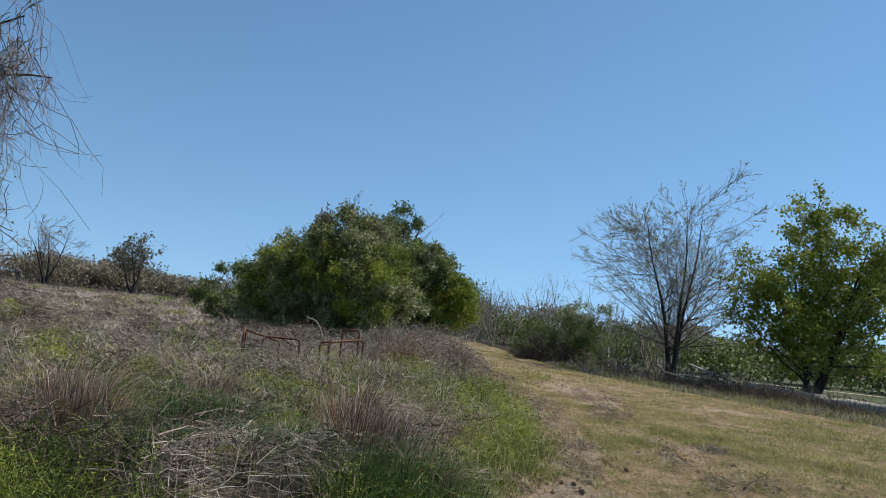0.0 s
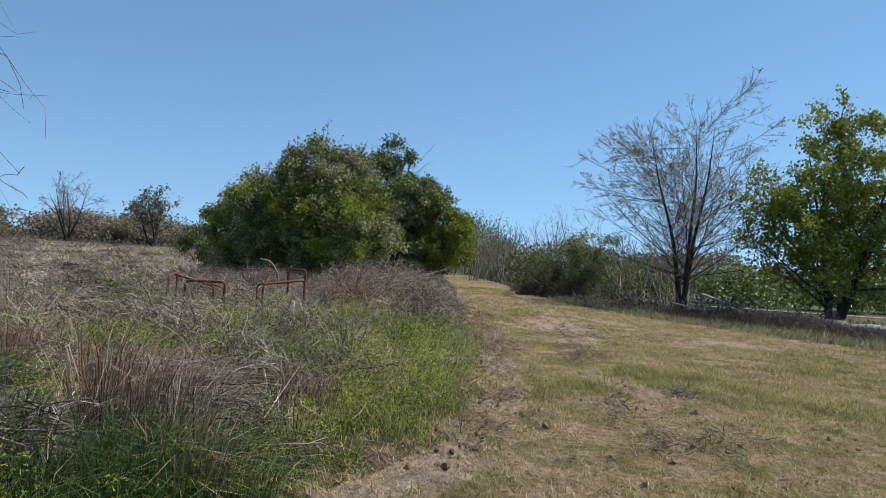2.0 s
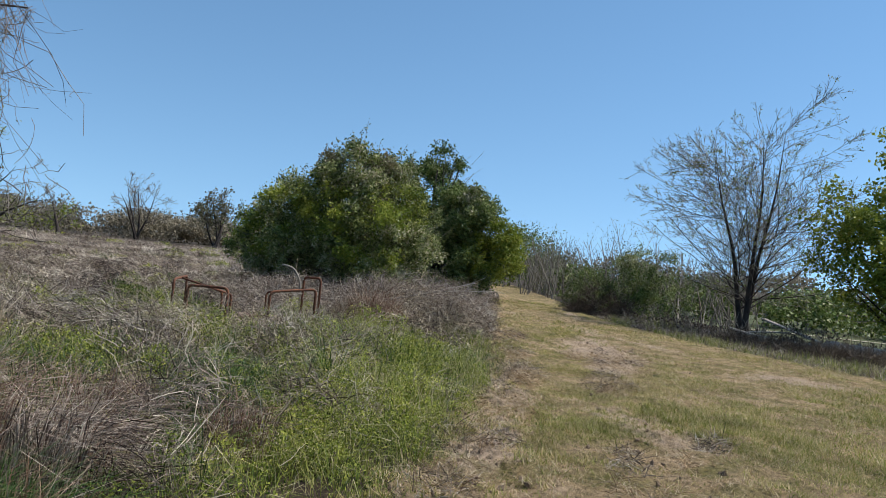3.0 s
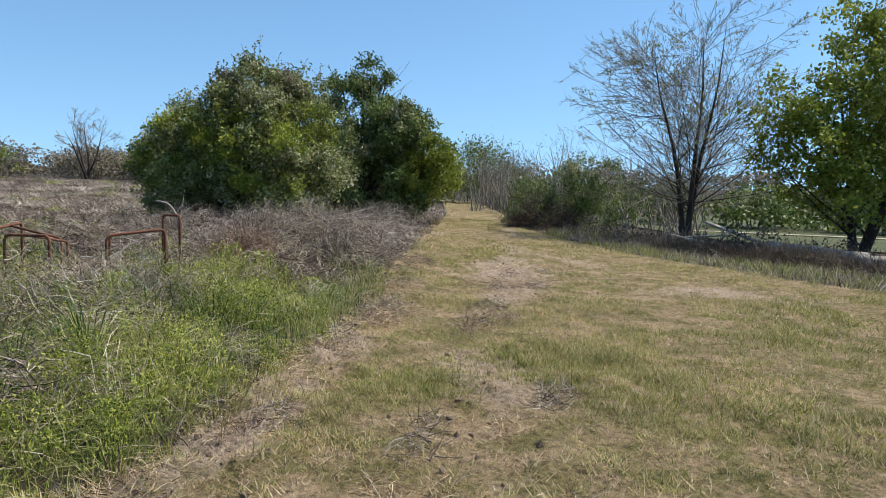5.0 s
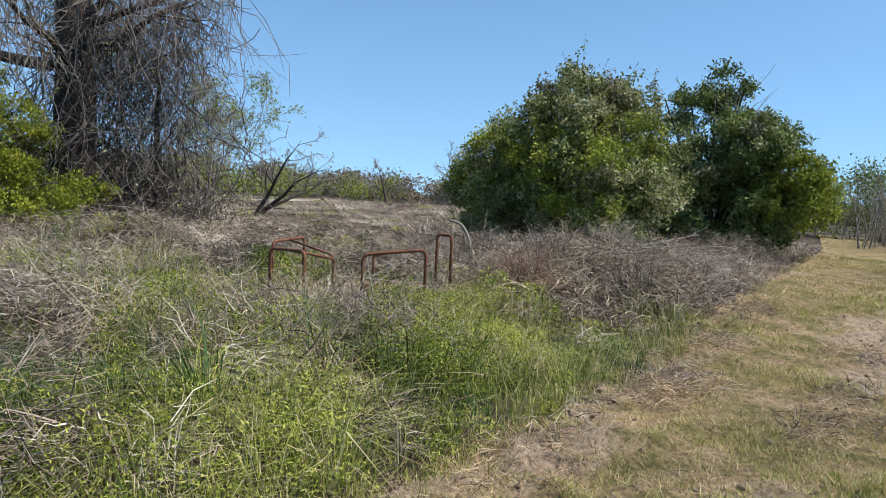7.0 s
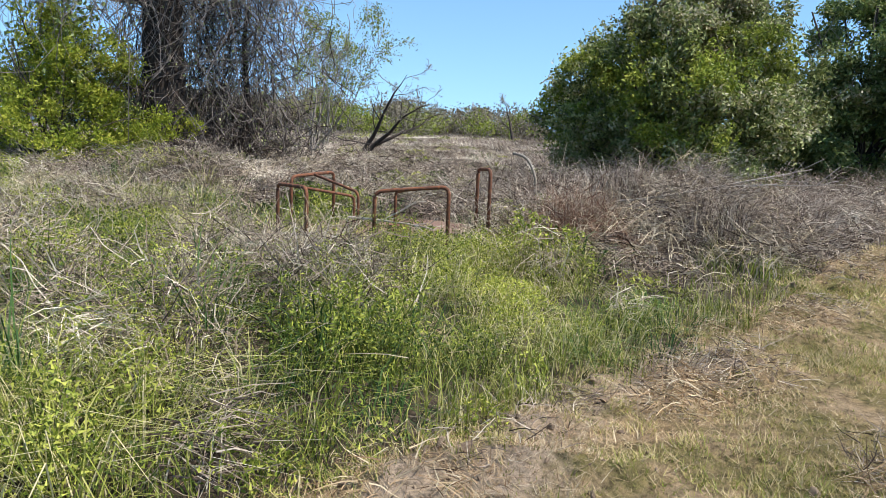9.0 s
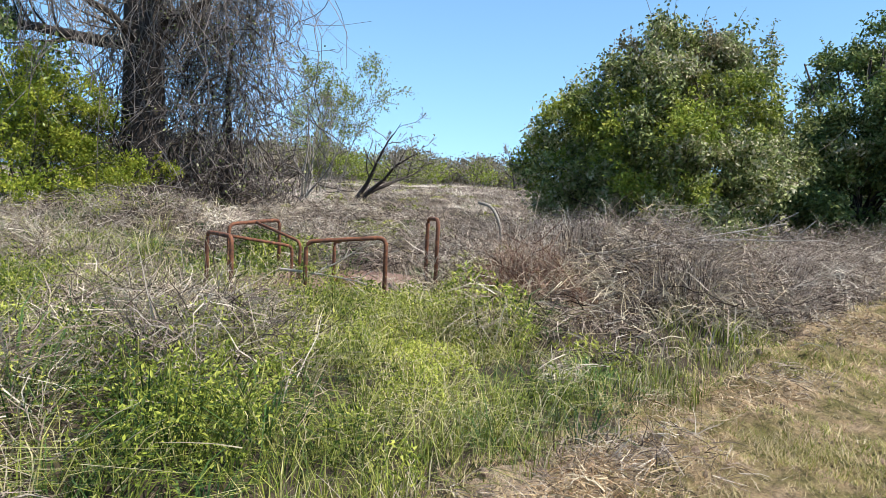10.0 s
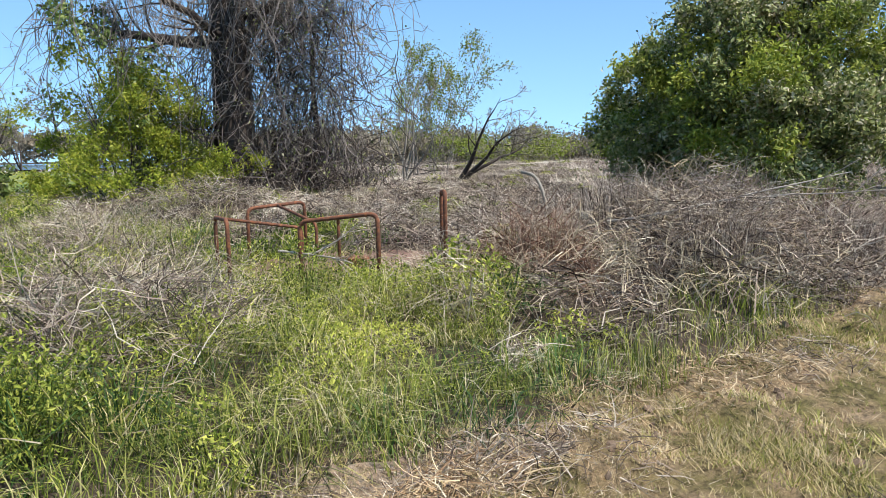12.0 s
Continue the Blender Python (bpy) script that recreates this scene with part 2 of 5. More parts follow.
def wear(x, y):
    """How far the mown turf is worn through to soil, 0 to 1: the mower's edge, the wheel lines, bald spots."""
    e = x - edge_left(y)
    w = 1.0 * np.exp(-((e - 0.25) / 0.36) ** 2) * (0.2 + 0.9 * N_SMALL(x + 70, y)) * np.clip((17 - y) / 4, 0.1, 1)
    w = w + 0.55 * np.exp(-((x - 3.4 - 0.35 * (N_MID(0 * x + 3, y) - 0.5)) / 0.4) ** 2) * N_MID(x + 13, y) * 1.4
    w = w + 0.5 * np.exp(-((x - 0.62 * (17 - y) - 6.6) / 0.5) ** 2) * N_MID(x + 23, y)
    w = w + bump_at(x, y, 3.5, 17.3, 0.9, 2.2, 0.8) + bump_at(x, y, 6.9, 16.0, 1.6, 0.7, 0.6) + bump_at(x, y, 3.0, 10.4, 0.5, 0.6, 0.5)
    return np.clip(w + 0.35 * (N_SMALL(x, y + 3) - 0.5), 0, 1)


def ground_z(x, y):
    x, y = np.asarray(x, float), np.asarray(y, float)
    wild = np.clip((edge_left(y) - x) / 1.6, 0, 1)
    z = 0.05 * (N_BIG(x, y) - 0.5) + wild * (0.2 * (N_MID(x, y) - 0.35) + 0.3 * (N_SMALL(x, y) - 0.4) * np.clip((26 - y) / 6, 0, 1) + 0.14)
    z = z + bump_at(x, y, -8.7, 14.5, 2.4, 1.8, 0.4) + bump_at(x, y, -0.6, 17.6, 1.7, 1.8, 0.35) + bump_at(x, y, -4, 23, 4.5, 3, 0.2) - bump_at(x, y, -1.2, 12.7, 1.7, 1.0, 0.16)
    z = z + (0.13 - z) * np.exp(-(((x + 2.75) ** 2 + (y - 14.4) ** 2) / 1.8 ** 2) ** 2)
    bank = np.clip((x - edge_right(y) - 3.5) / 6, 0, 1) * np.clip((y - 8) / 10, 0, 1)
    return z - 0.55 * bank


def turf_z(x, y):
    """Height of the mown sod over the ground: small humps, broken up most along the mower's edge and the wheel lines."""
    rough = 0.45 + 1.1 * np.exp(-((x - edge_left(y) - 0.3) / 0.45) ** 2) + 0.7 * np.exp(-((x - 3.4) / 0.7) ** 2)
    return 0.03 + rough * (0.085 * np.clip(N_TURF(x, y) - 0.35, 0, 1) + 0.08 * np.clip(N_FINE(x, y) - 0.4, 0, 1))


# ---- ground ----
def grid(xs, ys, zf, drop=0.0):
    X, Y = np.meshgrid(xs, ys)
    V = np.stack([X, Y, zf(X, Y) + drop], -1).reshape(-1, 3)
    n, m = len(xs), len(ys)
    i = np.arange(n - 1)[None, :] + n * np.arange(m - 1)[:, None]
    F = np.stack([i, i + 1, i + 1 + n, i + n], -1).reshape(-1, 4)
    return V, F


far = np.array([60, 90, 140, 220, 400, 900, 2000, 3500.0])
xs = np.concatenate([-far[::-1] - 6, np.arange(-60, -12, 0.9), np.arange(-12, 2.5, 0.25), np.arange(2.5, 45, 0.9), far - 5])
ys = np.concatenate([-far[::-1], np.arange(-40, 4, 1.2), np.arange(4, 22, 0.25), np.arange(22, 70, 0.9), far + 30])
tagged(put("ground", np_mesh("ground", *grid(xs, ys, ground_z), M_FIELD, True)),
       "rough field of brown soil under weeds and dead grass", "ground", kind="structure")


def strip(name, y0, y1, left, right, material, nu=190):
    yv = np.concatenate([np.arange(y0, 5, 0.5), np.arange(5, 20, 0.08), np.arange(20, 24, 0.2), np.arange(24, y1 + 1e-6, 0.4)])
    u = np.linspace(0, 1, nu) ** 1.4
    L, R = left(yv) - 0.0, right(yv)
    X = L[:, None] + (R - L)[:, None] * u[None]
    Y = np.repeat(yv[:, None], nu, 1)
    V = np.stack([X, Y, ground_z(X, Y) + turf_z(X, Y)], -1).reshape(-1, 3)
    i = np.arange(nu - 1)[None, :] + nu * np.arange(len(yv) - 1)[:, None]
    F = np.stack([i, i + 1, i + 1 + nu, i + nu], -1).reshape(-1, 4)
    me = np_mesh(name, V, F, material, True)
    me.attributes.new("wear", "FLOAT", "POINT").data.foreach_set("value", wear(V[:, 0], V[:, 1]).astype(np.float32))
    return put(name, me)


tagged(strip("path", -28, 62, edge_left, edge_right, M_PATH),
       "wide mown grass path with dry tan patches", "path", kind="structure")


def blob(name, cx, cy, rx, ry, material, lift, seed, n=48, turn=0.0, zf=ground_z):
    """A flat patch with an uneven outline that follows the ground."""
    g = np.random.default_rng(seed)
    a = np.linspace(0, 2 * np.pi, n, endpoint=False)
    wob = 1 + sum(g.normal(0, 0.16 / k) * np.cos(k * a + g.uniform(0, 6)) for k in range(2, 8))
    rings = np.linspace(0.12, 1, 10)
    x = (rings[:, None] * wob[None] * np.cos(a)[None]) * rx
    y = (rings[:, None] * wob[None] * np.sin(a)[None]) * ry
    X = cx + x * math.cos(turn) - y * math.sin(turn)
    Y = cy + x * math.sin(turn) + y * math.cos(turn)
    V = np.stack([X, Y, zf(X, Y) + lift], -1).reshape(-1, 3)
    i = np.arange(9)[:, None] * n
    j = np.arange(n)[None]
    F = np.stack([i + j, i + n + j, i + n + (j + 1) % n, i + (j + 1) % n], -1).reshape(-1, 4)
    return np_mesh(name, V, F, material, True)


tagged(put("lawn", blob("lawn", -56, -4, 44, 22, M_LAWN, 0.3, 21)), "flat green lawn beyond the trees", "lawn", kind="structure")


def quad_sheet(name, x0, x1, y0, y1, z, material):
    return np_mesh(name, [(x0, y0, z), (x1, y0, z), (x1, y1, z), (x0, y1, z)], [(0, 1, 2, 3)], material)


tagged(put("marsh", blob("marsh", 40, 50, 34, 24, M_MARSH, 0.06, 31)), "low grey-green marshy grass beyond the bank", "marsh", kind="structure")
tagged(put("lake", quad_sheet("lake", -420, -108, -160, 60, 0.35, M_WATER)), "distant blue lake behind bare trees", "water", kind="structure")


def ribbon(name, pts, width, lift, material):
    pts = np.array(pts, float)
    t = np.linspace(0, len(pts) - 1, 60)
    x = np.interp(t, np.arange(len(pts)), pts[:, 0])
    y = np.interp(t, np.arange(len(pts)), pts[:, 1])
    d = unit(np.stack([np.gradient(x), np.gradient(y)], -1))
    nrm = np.stack([-d[:, 1], d[:, 0]], -1) * width / 2
    V = np.concatenate([np.stack([x + s * nrm[:, 0], y + s * nrm[:, 1], 0 * x + lift], -1) for s in (-1, 1)])
    i = np.arange(59)
    F = np.stack([i, i + 1, i + 61, i + 60], -1)
    return np_mesh(name, V, F, material, True)


tagged(put("track", ribbon("track", [(-85, -30), (-88, 8), (-80, 24), (-60, 38), (-46, 52), (-58, 74)], 3.2, 0.36, M_TRACK)),
       "pale gravel track across the lawn", "track", kind="structure")
tagged(put("far_track", ribbon("far_track", [(9, 42), (14, 41.6), (24, 41), (44, 39)], 0.5, -0.42, M_TRACK)),
       "thin pale edge of sand beyond the marsh", "track", kind="structure")


def bollard(at, h):
    """A squared post with a chamfered head."""
    root = thing("bollard", (at[0], at[1], 0.3), "small white painted post beside the gravel track", "post", "track posts")
    bm = bmesh.new()
    bmesh.ops.create_cube(bm, size=1, matrix=Matrix.Translation((0, 0, h / 2)) @ Matrix.Diagonal((0.22, 0.22, h, 1)))
    bmesh.ops.bevel(bm, geom=[e for e in bm.edges if min(v.co.z for v in e.verts) > h - 0.01], offset=0.05, segments=2, affect="EDGES")
    part("post", bm, M_POST, root)


for k in range(7):
    bollard((-88.2 + 0.15 * k, -6 + 4.2 * k), 0.7)


# ---- plants: builders ----
def tubes(P, R, k):
    """P (n, m, 3) centre lines, R (n, m) radii, k sides."""
    n, m, _ = P.shape
    T = unit(np.gradient(P, axis=1))
    ref = np.where(np.abs(T[..., 2:3]) > 0.9, np.array([1.0, 0, 0]), np.array([0, 0, 1.0]))
    A = unit(np.cross(T, ref))
    B = np.cross(T, A)
    a = np.arange(k) * 2 * np.pi / k
    V = P[:, :, None] + R[:, :, None, None] * (np.cos(a)[None, None, :, None] * A[:, :, None] + np.sin(a)[None, None, :, None] * B[:, :, None])
    base = np.arange(n)[:, None, None] * m * k + np.arange(m - 1)[None, :, None] * k
    j = np.arange(k)[None, None]
    F = np.stack([base + j, base + (j + 1) % k, base + k + (j + 1) % k, base + k + j], -1).reshape(-1, 4)
    return V.reshape(-1, 3), F


def lines(g, S, D, L, m, wig, up):
    """Wandering centre lines from S along D, L long, bending towards up (or down, if minus)."""
    n = len(S)
    P = np.empty((n, m, 3))
    P[:, 0] = S
    d = unit(D)
    for i in range(1, m):
        d = unit(d + g.normal(0, wig, (n, 3)) + np.array([0, 0, up]))
        P[:, i] = P[:, i - 1] + d * (L / (m - 1))[:, None]
    return P


def sprout(g, P, R, count, t0, t1, length, angle, m, wig, up, thin=0.55, taper=0.25, rise=0.0):
    """Children on the lines P: count each, between t0 and t1 of their length."""
    n, mp, _ = P.shape
    total = int(n * count)
    who = g.integers(0, n, total)
    t = g.uniform(t0, t1, total) * (mp - 1)
    i = np.minimum(t.astype(int), mp - 2)
    f = (t - i)[:, None]
    S = P[who, i] * (1 - f) + P[who, i + 1] * f
    T = unit(P[who, i + 1] - P[who, i])
    r = R[who, i] * (1 - f[:, 0]) + R[who, i + 1] * f[:, 0]
    side = unit(np.cross(T, unit(g.normal(0, 1, (total, 3)))))
    a = g.normal(angle, 0.2, total)[:, None]
    D = T * np.cos(a) + side * np.sin(a) + np.array([0, 0, rise])
    plen = np.linalg.norm(np.diff(P, axis=1), axis=2).sum(1)[who]
    L = plen * length * g.uniform(0.6, 1.25, total) * (1 - 0.45 * t / (mp - 1))
    Q = lines(g, S, D, L, m, wig, up)
    r0 = r * thin * g.uniform(0.7, 1.1, total)
    return Q, r0[:, None] * np.linspace(1, taper, m)[None]


def leaves(g, C, size, droop=0.2, narrow=0.5, flat=False):
    """A folded four-cornered leaf at each of C."""
    n = len(C)
    s = size * g.uniform(0.6, 1.35, n)[:, None]
    d = unit(g.normal(0, 1, (n, 3)) + np.array([0, 0, -droop]))
    if flat:
        w = unit(np.cross(d, unit(g.normal(0, 1, (n, 3))))) * s * narrow * 0.6
        return np.stack([C - w, C + w, C + d * s], 1).reshape(-1, 3), np.arange(n * 3).reshape(-1, 3)
    w = unit(np.cross(d, unit(g.normal(0, 1, (n, 3)))))
    up = np.cross(d, w)
    V = np.stack([C, C + d * s * 0.5 + w * s * narrow * 0.5 + up * s * 0.1, C + d * s, C + d * s * 0.5 - w * s * narrow * 0.5 + up * s * 0.1], 1).reshape(-1, 3)
    b = np.arange(n)[:, None] * 4
    F = np.concatenate([b + np.array([[0, 1, 2]]), b + np.array([[0, 2, 3]])])
    return V, F


def along(g, P, n, spread):
    """n points scattered along the lines P."""
    k, m, _ = P.shape
    who = g.integers(0, k, n)
    t = g.random(n) ** 0.7 * (m - 1)
    i = np.minimum(t.astype(int), m - 2)
    f = (t - i)[:, None]
    return P[who, i] * (1 - f) + P[who, i + 1] * f + g.normal(0, spread, (n, 3))


def crown_points(g, lobes, clumps, per, shell=0.8, spread=0.1, ragged=0.1, floor=0.05, puff=0.42, pack=19):
    """Leaf places: puffs near the skin of some ellipsoids (x, y, z, rx, ry, rz), sprays on each puff, leaves on each spray."""
    lobes = np.array(lobes, float)
    w = lobes[:, 3] * lobes[:, 4] + lobes[:, 3] * lobes[:, 5] + lobes[:, 4] * lobes[:, 5]
    puffs = max(3, clumps // pack)
    who = g.choice(len(lobes), puffs, p=w / w.sum())
    d = unit(g.normal(0, 1, (puffs, 3)))
    q = shell + (1 - shell) * g.random(puffs) + g.normal(0, ragged, puffs)
    A = lobes[who, :3] + d * lobes[who, 3:] * q[:, None]
    rad = puff * g.uniform(0.55, 1.35, puffs)
    own = g.integers(0, puffs, clumps)
    o = unit(g.normal(0, 1, (clumps, 3)) + d[own] * 0.7 + np.array([0, 0, 0.35]))
    C = A[own] + o * rad[own][:, None] * (0.45 + 0.6 * g.random(clumps) ** 0.5)[:, None] * np.array([1, 1, 0.8])
    ok = C[:, 2] > floor + 0.1
    C, o = C[ok], o[ok]
    n = len(C)
    t = g.random((n, per, 1))
    pts = C[:, None] + o[:, None] * (t - 0.4) * spread * 2.6 + g.normal(0, spread * 0.6, (n, per, 3))
    pts = pts.reshape(-1, 3)
    hue = np.repeat((g.normal(0, 0.14, puffs)[own] + g.normal(0, 0.1, clumps))[ok], per)
    up = pts[:, 2] > floor
    return pts[up], C, np.repeat(hue[up], 4)


def root_z(x, y):
    return float(ground_z(x, y)) - 0.03


def each(name, P, R, k, material, root):
    """Every line of P as a part of its own."""
    for p, r in zip(P, R):
        put(name, np_mesh(name, *tubes(p[None], r[None], k), material, True), root)


def mass(name, me, root, label=""):
    """A growth of countless small pieces as one part."""
    return tagged(put(name, me, root, label), kind="stuff")


def woody(name, at, seed, label, category, height, stems, radius, lean, limbs, twigs, shoots, bark_mat, twig_mat, leaf=None, lobes=None, sides=7, base_spread=0.15, group="",
          trunk_wig=0.05, fine=1.0):
    """A tree or shrub: trunk lines, limbs, twigs, fine shoots; leaf = (count, size, spread, material, narrow)."""
    g = np.random.default_rng(seed)
    root = thing(name, (at[0], at[1], root_z(*at)), label, category, group)
    S = np.stack([g.normal(0, base_spread, stems), g.normal(0, base_spread, stems), np.zeros(stems)], -1)
    if stems == 1:
        S *= 0
    D = np.stack([g.normal(lean[0], lean[2], stems), g.normal(lean[1], lean[2], stems), np.ones(stems)], -1)
    L = height * g.uniform(0.85, 1.0, stems)
    P = lines(g, S, D, L, 9, trunk_wig, 0.02)
    R = radius * np.linspace(1, 0.05, 9)[None] * g.uniform(0.75, 1, stems)[:, None]
    R[:, 0] *= 1.35
    each("trunk", P, R, sides, bark_mat, root)
    Q, RQ = sprout(g, P, R, *limbs)
    each("limb", Q, np.maximum(RQ, 0.006 * fine), 5, bark_mat, root)
    T, RT = sprout(g, Q, RQ, *twigs)
    mass("twig_growth", np_mesh("twig_growth", *tubes(T, np.maximum(RT, 0.005 * fine), 3), twig_mat, True), root)
    tips = T
    if shoots:
        U, RU = sprout(g, T, RT, *shoots)
        mass("shoot_growth", np_mesh("shoot_growth", *tubes(U, np.maximum(RU, 0.0045 * fine), 3), twig_mat, True), root)
        tips = U
    if leaf:
        count, size, spread, mat_leaf, narrow = leaf
        C = along(g, tips, count, spread)
        if lobes:
            Q, _, hue = crown_points(g, lobes, count // 20, 15, 0.35, 0.12, 0.1, puff=0.45, pack=9)
            C = np.concatenate([C[: count // 3], Q])
            hue = np.concatenate([np.zeros(count // 3 * 4), hue])
        else:
            hue = np.zeros(count * 4)
        mass("crown", np_mesh("crown", *leaves(g, C, size, 0.3, narrow), mat_leaf, tone=hue), root)
    return root


def bush(name, at, seed, label, category, lobes, clumps, per, size, leaf_mat, stems=14, stem_h=2.0, stem_r=0.035, spread=0.1, accents=(), twig_mat=None, ragged=0.11, shell=0.76,
         whips=0, puff=0.42, pack=15):
    """A dense shrub: many stems inside, a crown of leaf clumps in lobes, some clumps in other leaf colours."""
    g = np.random.default_rng(seed)
    root = thing(name, (at[0], at[1], root_z(*at)), label, category)
    lob = np.array(lobes, float)
    a = g.uniform(0, 2 * np.pi, stems)
    S = np.stack([np.cos(a) * 0.35 * lob[0, 3] * g.random(stems), np.sin(a) * 0.35 * lob[0, 4] * g.random(stems), np.zeros(stems)], -1)
    pick = lob[g.integers(0, len(lob), stems)]
    goal = pick[:, :3] + g.normal(0, 0.4, (stems, 3)) * pick[:, 3:]
    L = np.linalg.norm(goal - S, axis=1) * 1.05
    P = lines(g, S, goal - S, L, 7, 0.08, 0.03)
    R = stem_r * np.linspace(1, 0.3, 7)[None] * g.uniform(0.6, 1.3, stems)[:, None]
    each("stem", P, R, 5, M_BARK, root)
    T, RT = sprout(g, P, R, 9, 0.25, 1, 0.45, 0.8, 5, 0.12, 0.03)
    mass("twig_growth", np_mesh("twig_growth", *tubes(T, np.maximum(RT, 0.005), 3), twig_mat or M_TWIG, True), root)
    pts, C, hue = crown_points(g, lobes, clumps, per, shell, spread, ragged, puff=puff, pack=pack)
    mass("crown", np_mesh("crown", *leaves(g, pts, size, 0.15, 0.5), leaf_mat, tone=hue), root)
    for lobes2, clumps2, per2, mat2, label2 in accents:
        pts2, _, hue2 = crown_points(g, lobes2, clumps2, per2, 0.75, spread, ragged, puff=puff * 0.8, pack=9)
        mass("leaf_patch", np_mesh("leaf_patch", *leaves(g, pts2, size, 0.15, 0.5), mat2, tone=hue2), root, label2)
    if whips:
        top = C[g.integers(0, len(C), whips)]
        W = lines(g, top, unit(top - np.array([0, 0, 0.2]) - lob[0, :3]) + np.array([0, 0, 0.7]), g.uniform(0.25, 0.8, whips), 5, 0.1, 0.08)
        mass("whip_growth", np_mesh("whip_growth", *tubes(W, np.linspace(0.009, 0.003, 5)[None] * np.ones((whips, 1)), 3), twig_mat or M_TWIG, True), root)
        mass("whip_foliage", np_mesh("whip_foliage", *leaves(g, along(g, W, whips * 14, 0.04), size * 0.9, 0.1, 0.5), leaf_mat), root)
    return root


# ---- bushes and trees round the path ----
bush("large_bush", (-3.7, 23.0), 41, "large dense round bush of small green leaves", "bush",
     [(0.15, 0.2, 2.1, 1.95, 1.9, 1.9), (-1.1, -0.9, 1.3, 1.4, 1.1, 1.1), (1.4, -1.2, 1.2, 1.35, 1.3, 1.05), (0.45, -0.2, 3.15, 1.15, 1.1, 0.85), (-1.95, 0.3, 1.4, 0.85, 1.0, 1.3),
      (1.6, 0.4, 2.0, 1.05, 1.2, 1.4), (0.3, -1.4, 1.9, 1.3, 0.8, 1.35), (-0.7, -0.4, 2.7, 0.9, 0.9, 0.8)],
     3600, 30, 0.085, M_LEAF, 60, 3, 0.035, 0.1,
     # lime clumps on front and right paint the sunlit parts into the leaf colour
     [([(1.3, -2.0, 1.5, 1.0, 0.5, 0.9), (0.2, -1.8, 2.1, 0.8, 0.4, 1.0), (-1.3, -1.3, 1.7, 0.9, 0.4, 0.9), (1.7, -0.9, 2.2, 0.7, 0.6, 0.9)], 520, 26, M_LEAF_LIME, "yellow-green leaves, sunlight put into their colour"),
      ([(0.4, -0.5, 3.55, 0.9, 0.9, 0.4), (0.9, -1.0, 2.6, 0.6, 0.5, 0.5)], 240, 22, M_LEAF_OLIVE, "greyish olive leaf tips")], whips=200, puff=0.36, pack=12)
bush("tree", (-2.6, 32.0), 42, "tall dark green leafy tree behind the bush", "tree",
     [(0, 0, 4.0, 1.4, 1.4, 1.3), (1.4, -0.6, 2.9, 1.4, 1.2, 1.5), (0.2, -0.4, 2.0, 2.0, 1.6, 1.4), (0.4, -0.9, 0.9, 2.1, 1.3, 0.9), (2.0, -1.0, 0.9, 1.2, 1.0, 0.9), (-0.5, 0, 5.0, 0.6, 0.6, 0.5), (0.5, 0, 5.1, 0.5, 0.6, 0.5), (1.9, -1.0, 3.9, 0.85, 0.8, 0.95)],
     2300, 28, 0.125, M_LEAF_DARK, 24, 4, 0.07, 0.13,
     [([(3.0, -1.2, 1.9, 1.0, 0.9, 0.9)], 330, 26, M_LEAF_LIME, "lighter yellow-green leaves"),
      ([(1.9, -1.3, 3.3, 0.6, 0.6, 0.8), (0.3, -1.5, 2.6, 0.8, 0.5, 0.7)], 300, 26, M_LEAF, "greyish green leaves")], whips=60, puff=0.42)
bush("bush", (-9.0, 33.0), 43, "lower dark green bush at the field's edge", "bush",
     [(0, 0, 1.4, 2.0, 1.5, 1.3), (1.8, -0.5, 1.7, 1.2, 1.2, 1.5), (-1.6, 0, 0.9, 1.0, 1.0, 0.8)], 900, 26, 0.11, M_LEAF_DARK, 18, 2, 0.04, 0.12,
     [([(0.9, -1.5, 1.2, 0.8, 0.5, 0.7)], 130, 26, M_LEAF_LIME, "lighter yellow-green leaves")], whips=24)
bush("path_bush", (5.2, 31.6), 44, "dark tangled evergreen bush beside the path", "bush",
     [(0, 0, 0.9, 1.3, 1.1, 0.9), (1.4, -0.2, 1.2, 1.1, 1.1, 1.2), (-0.9, -0.2, 0.7, 0.8, 0.8, 0.7)], 900, 24, 0.075, M_LEAF_DARK, 60, 2.4, 0.02, 0.1,
     [([(0.9, -0.5, 1.9, 1.2, 0.8, 0.6)], 170, 20, M_LEAF, "lighter olive leaves")], whips=110)

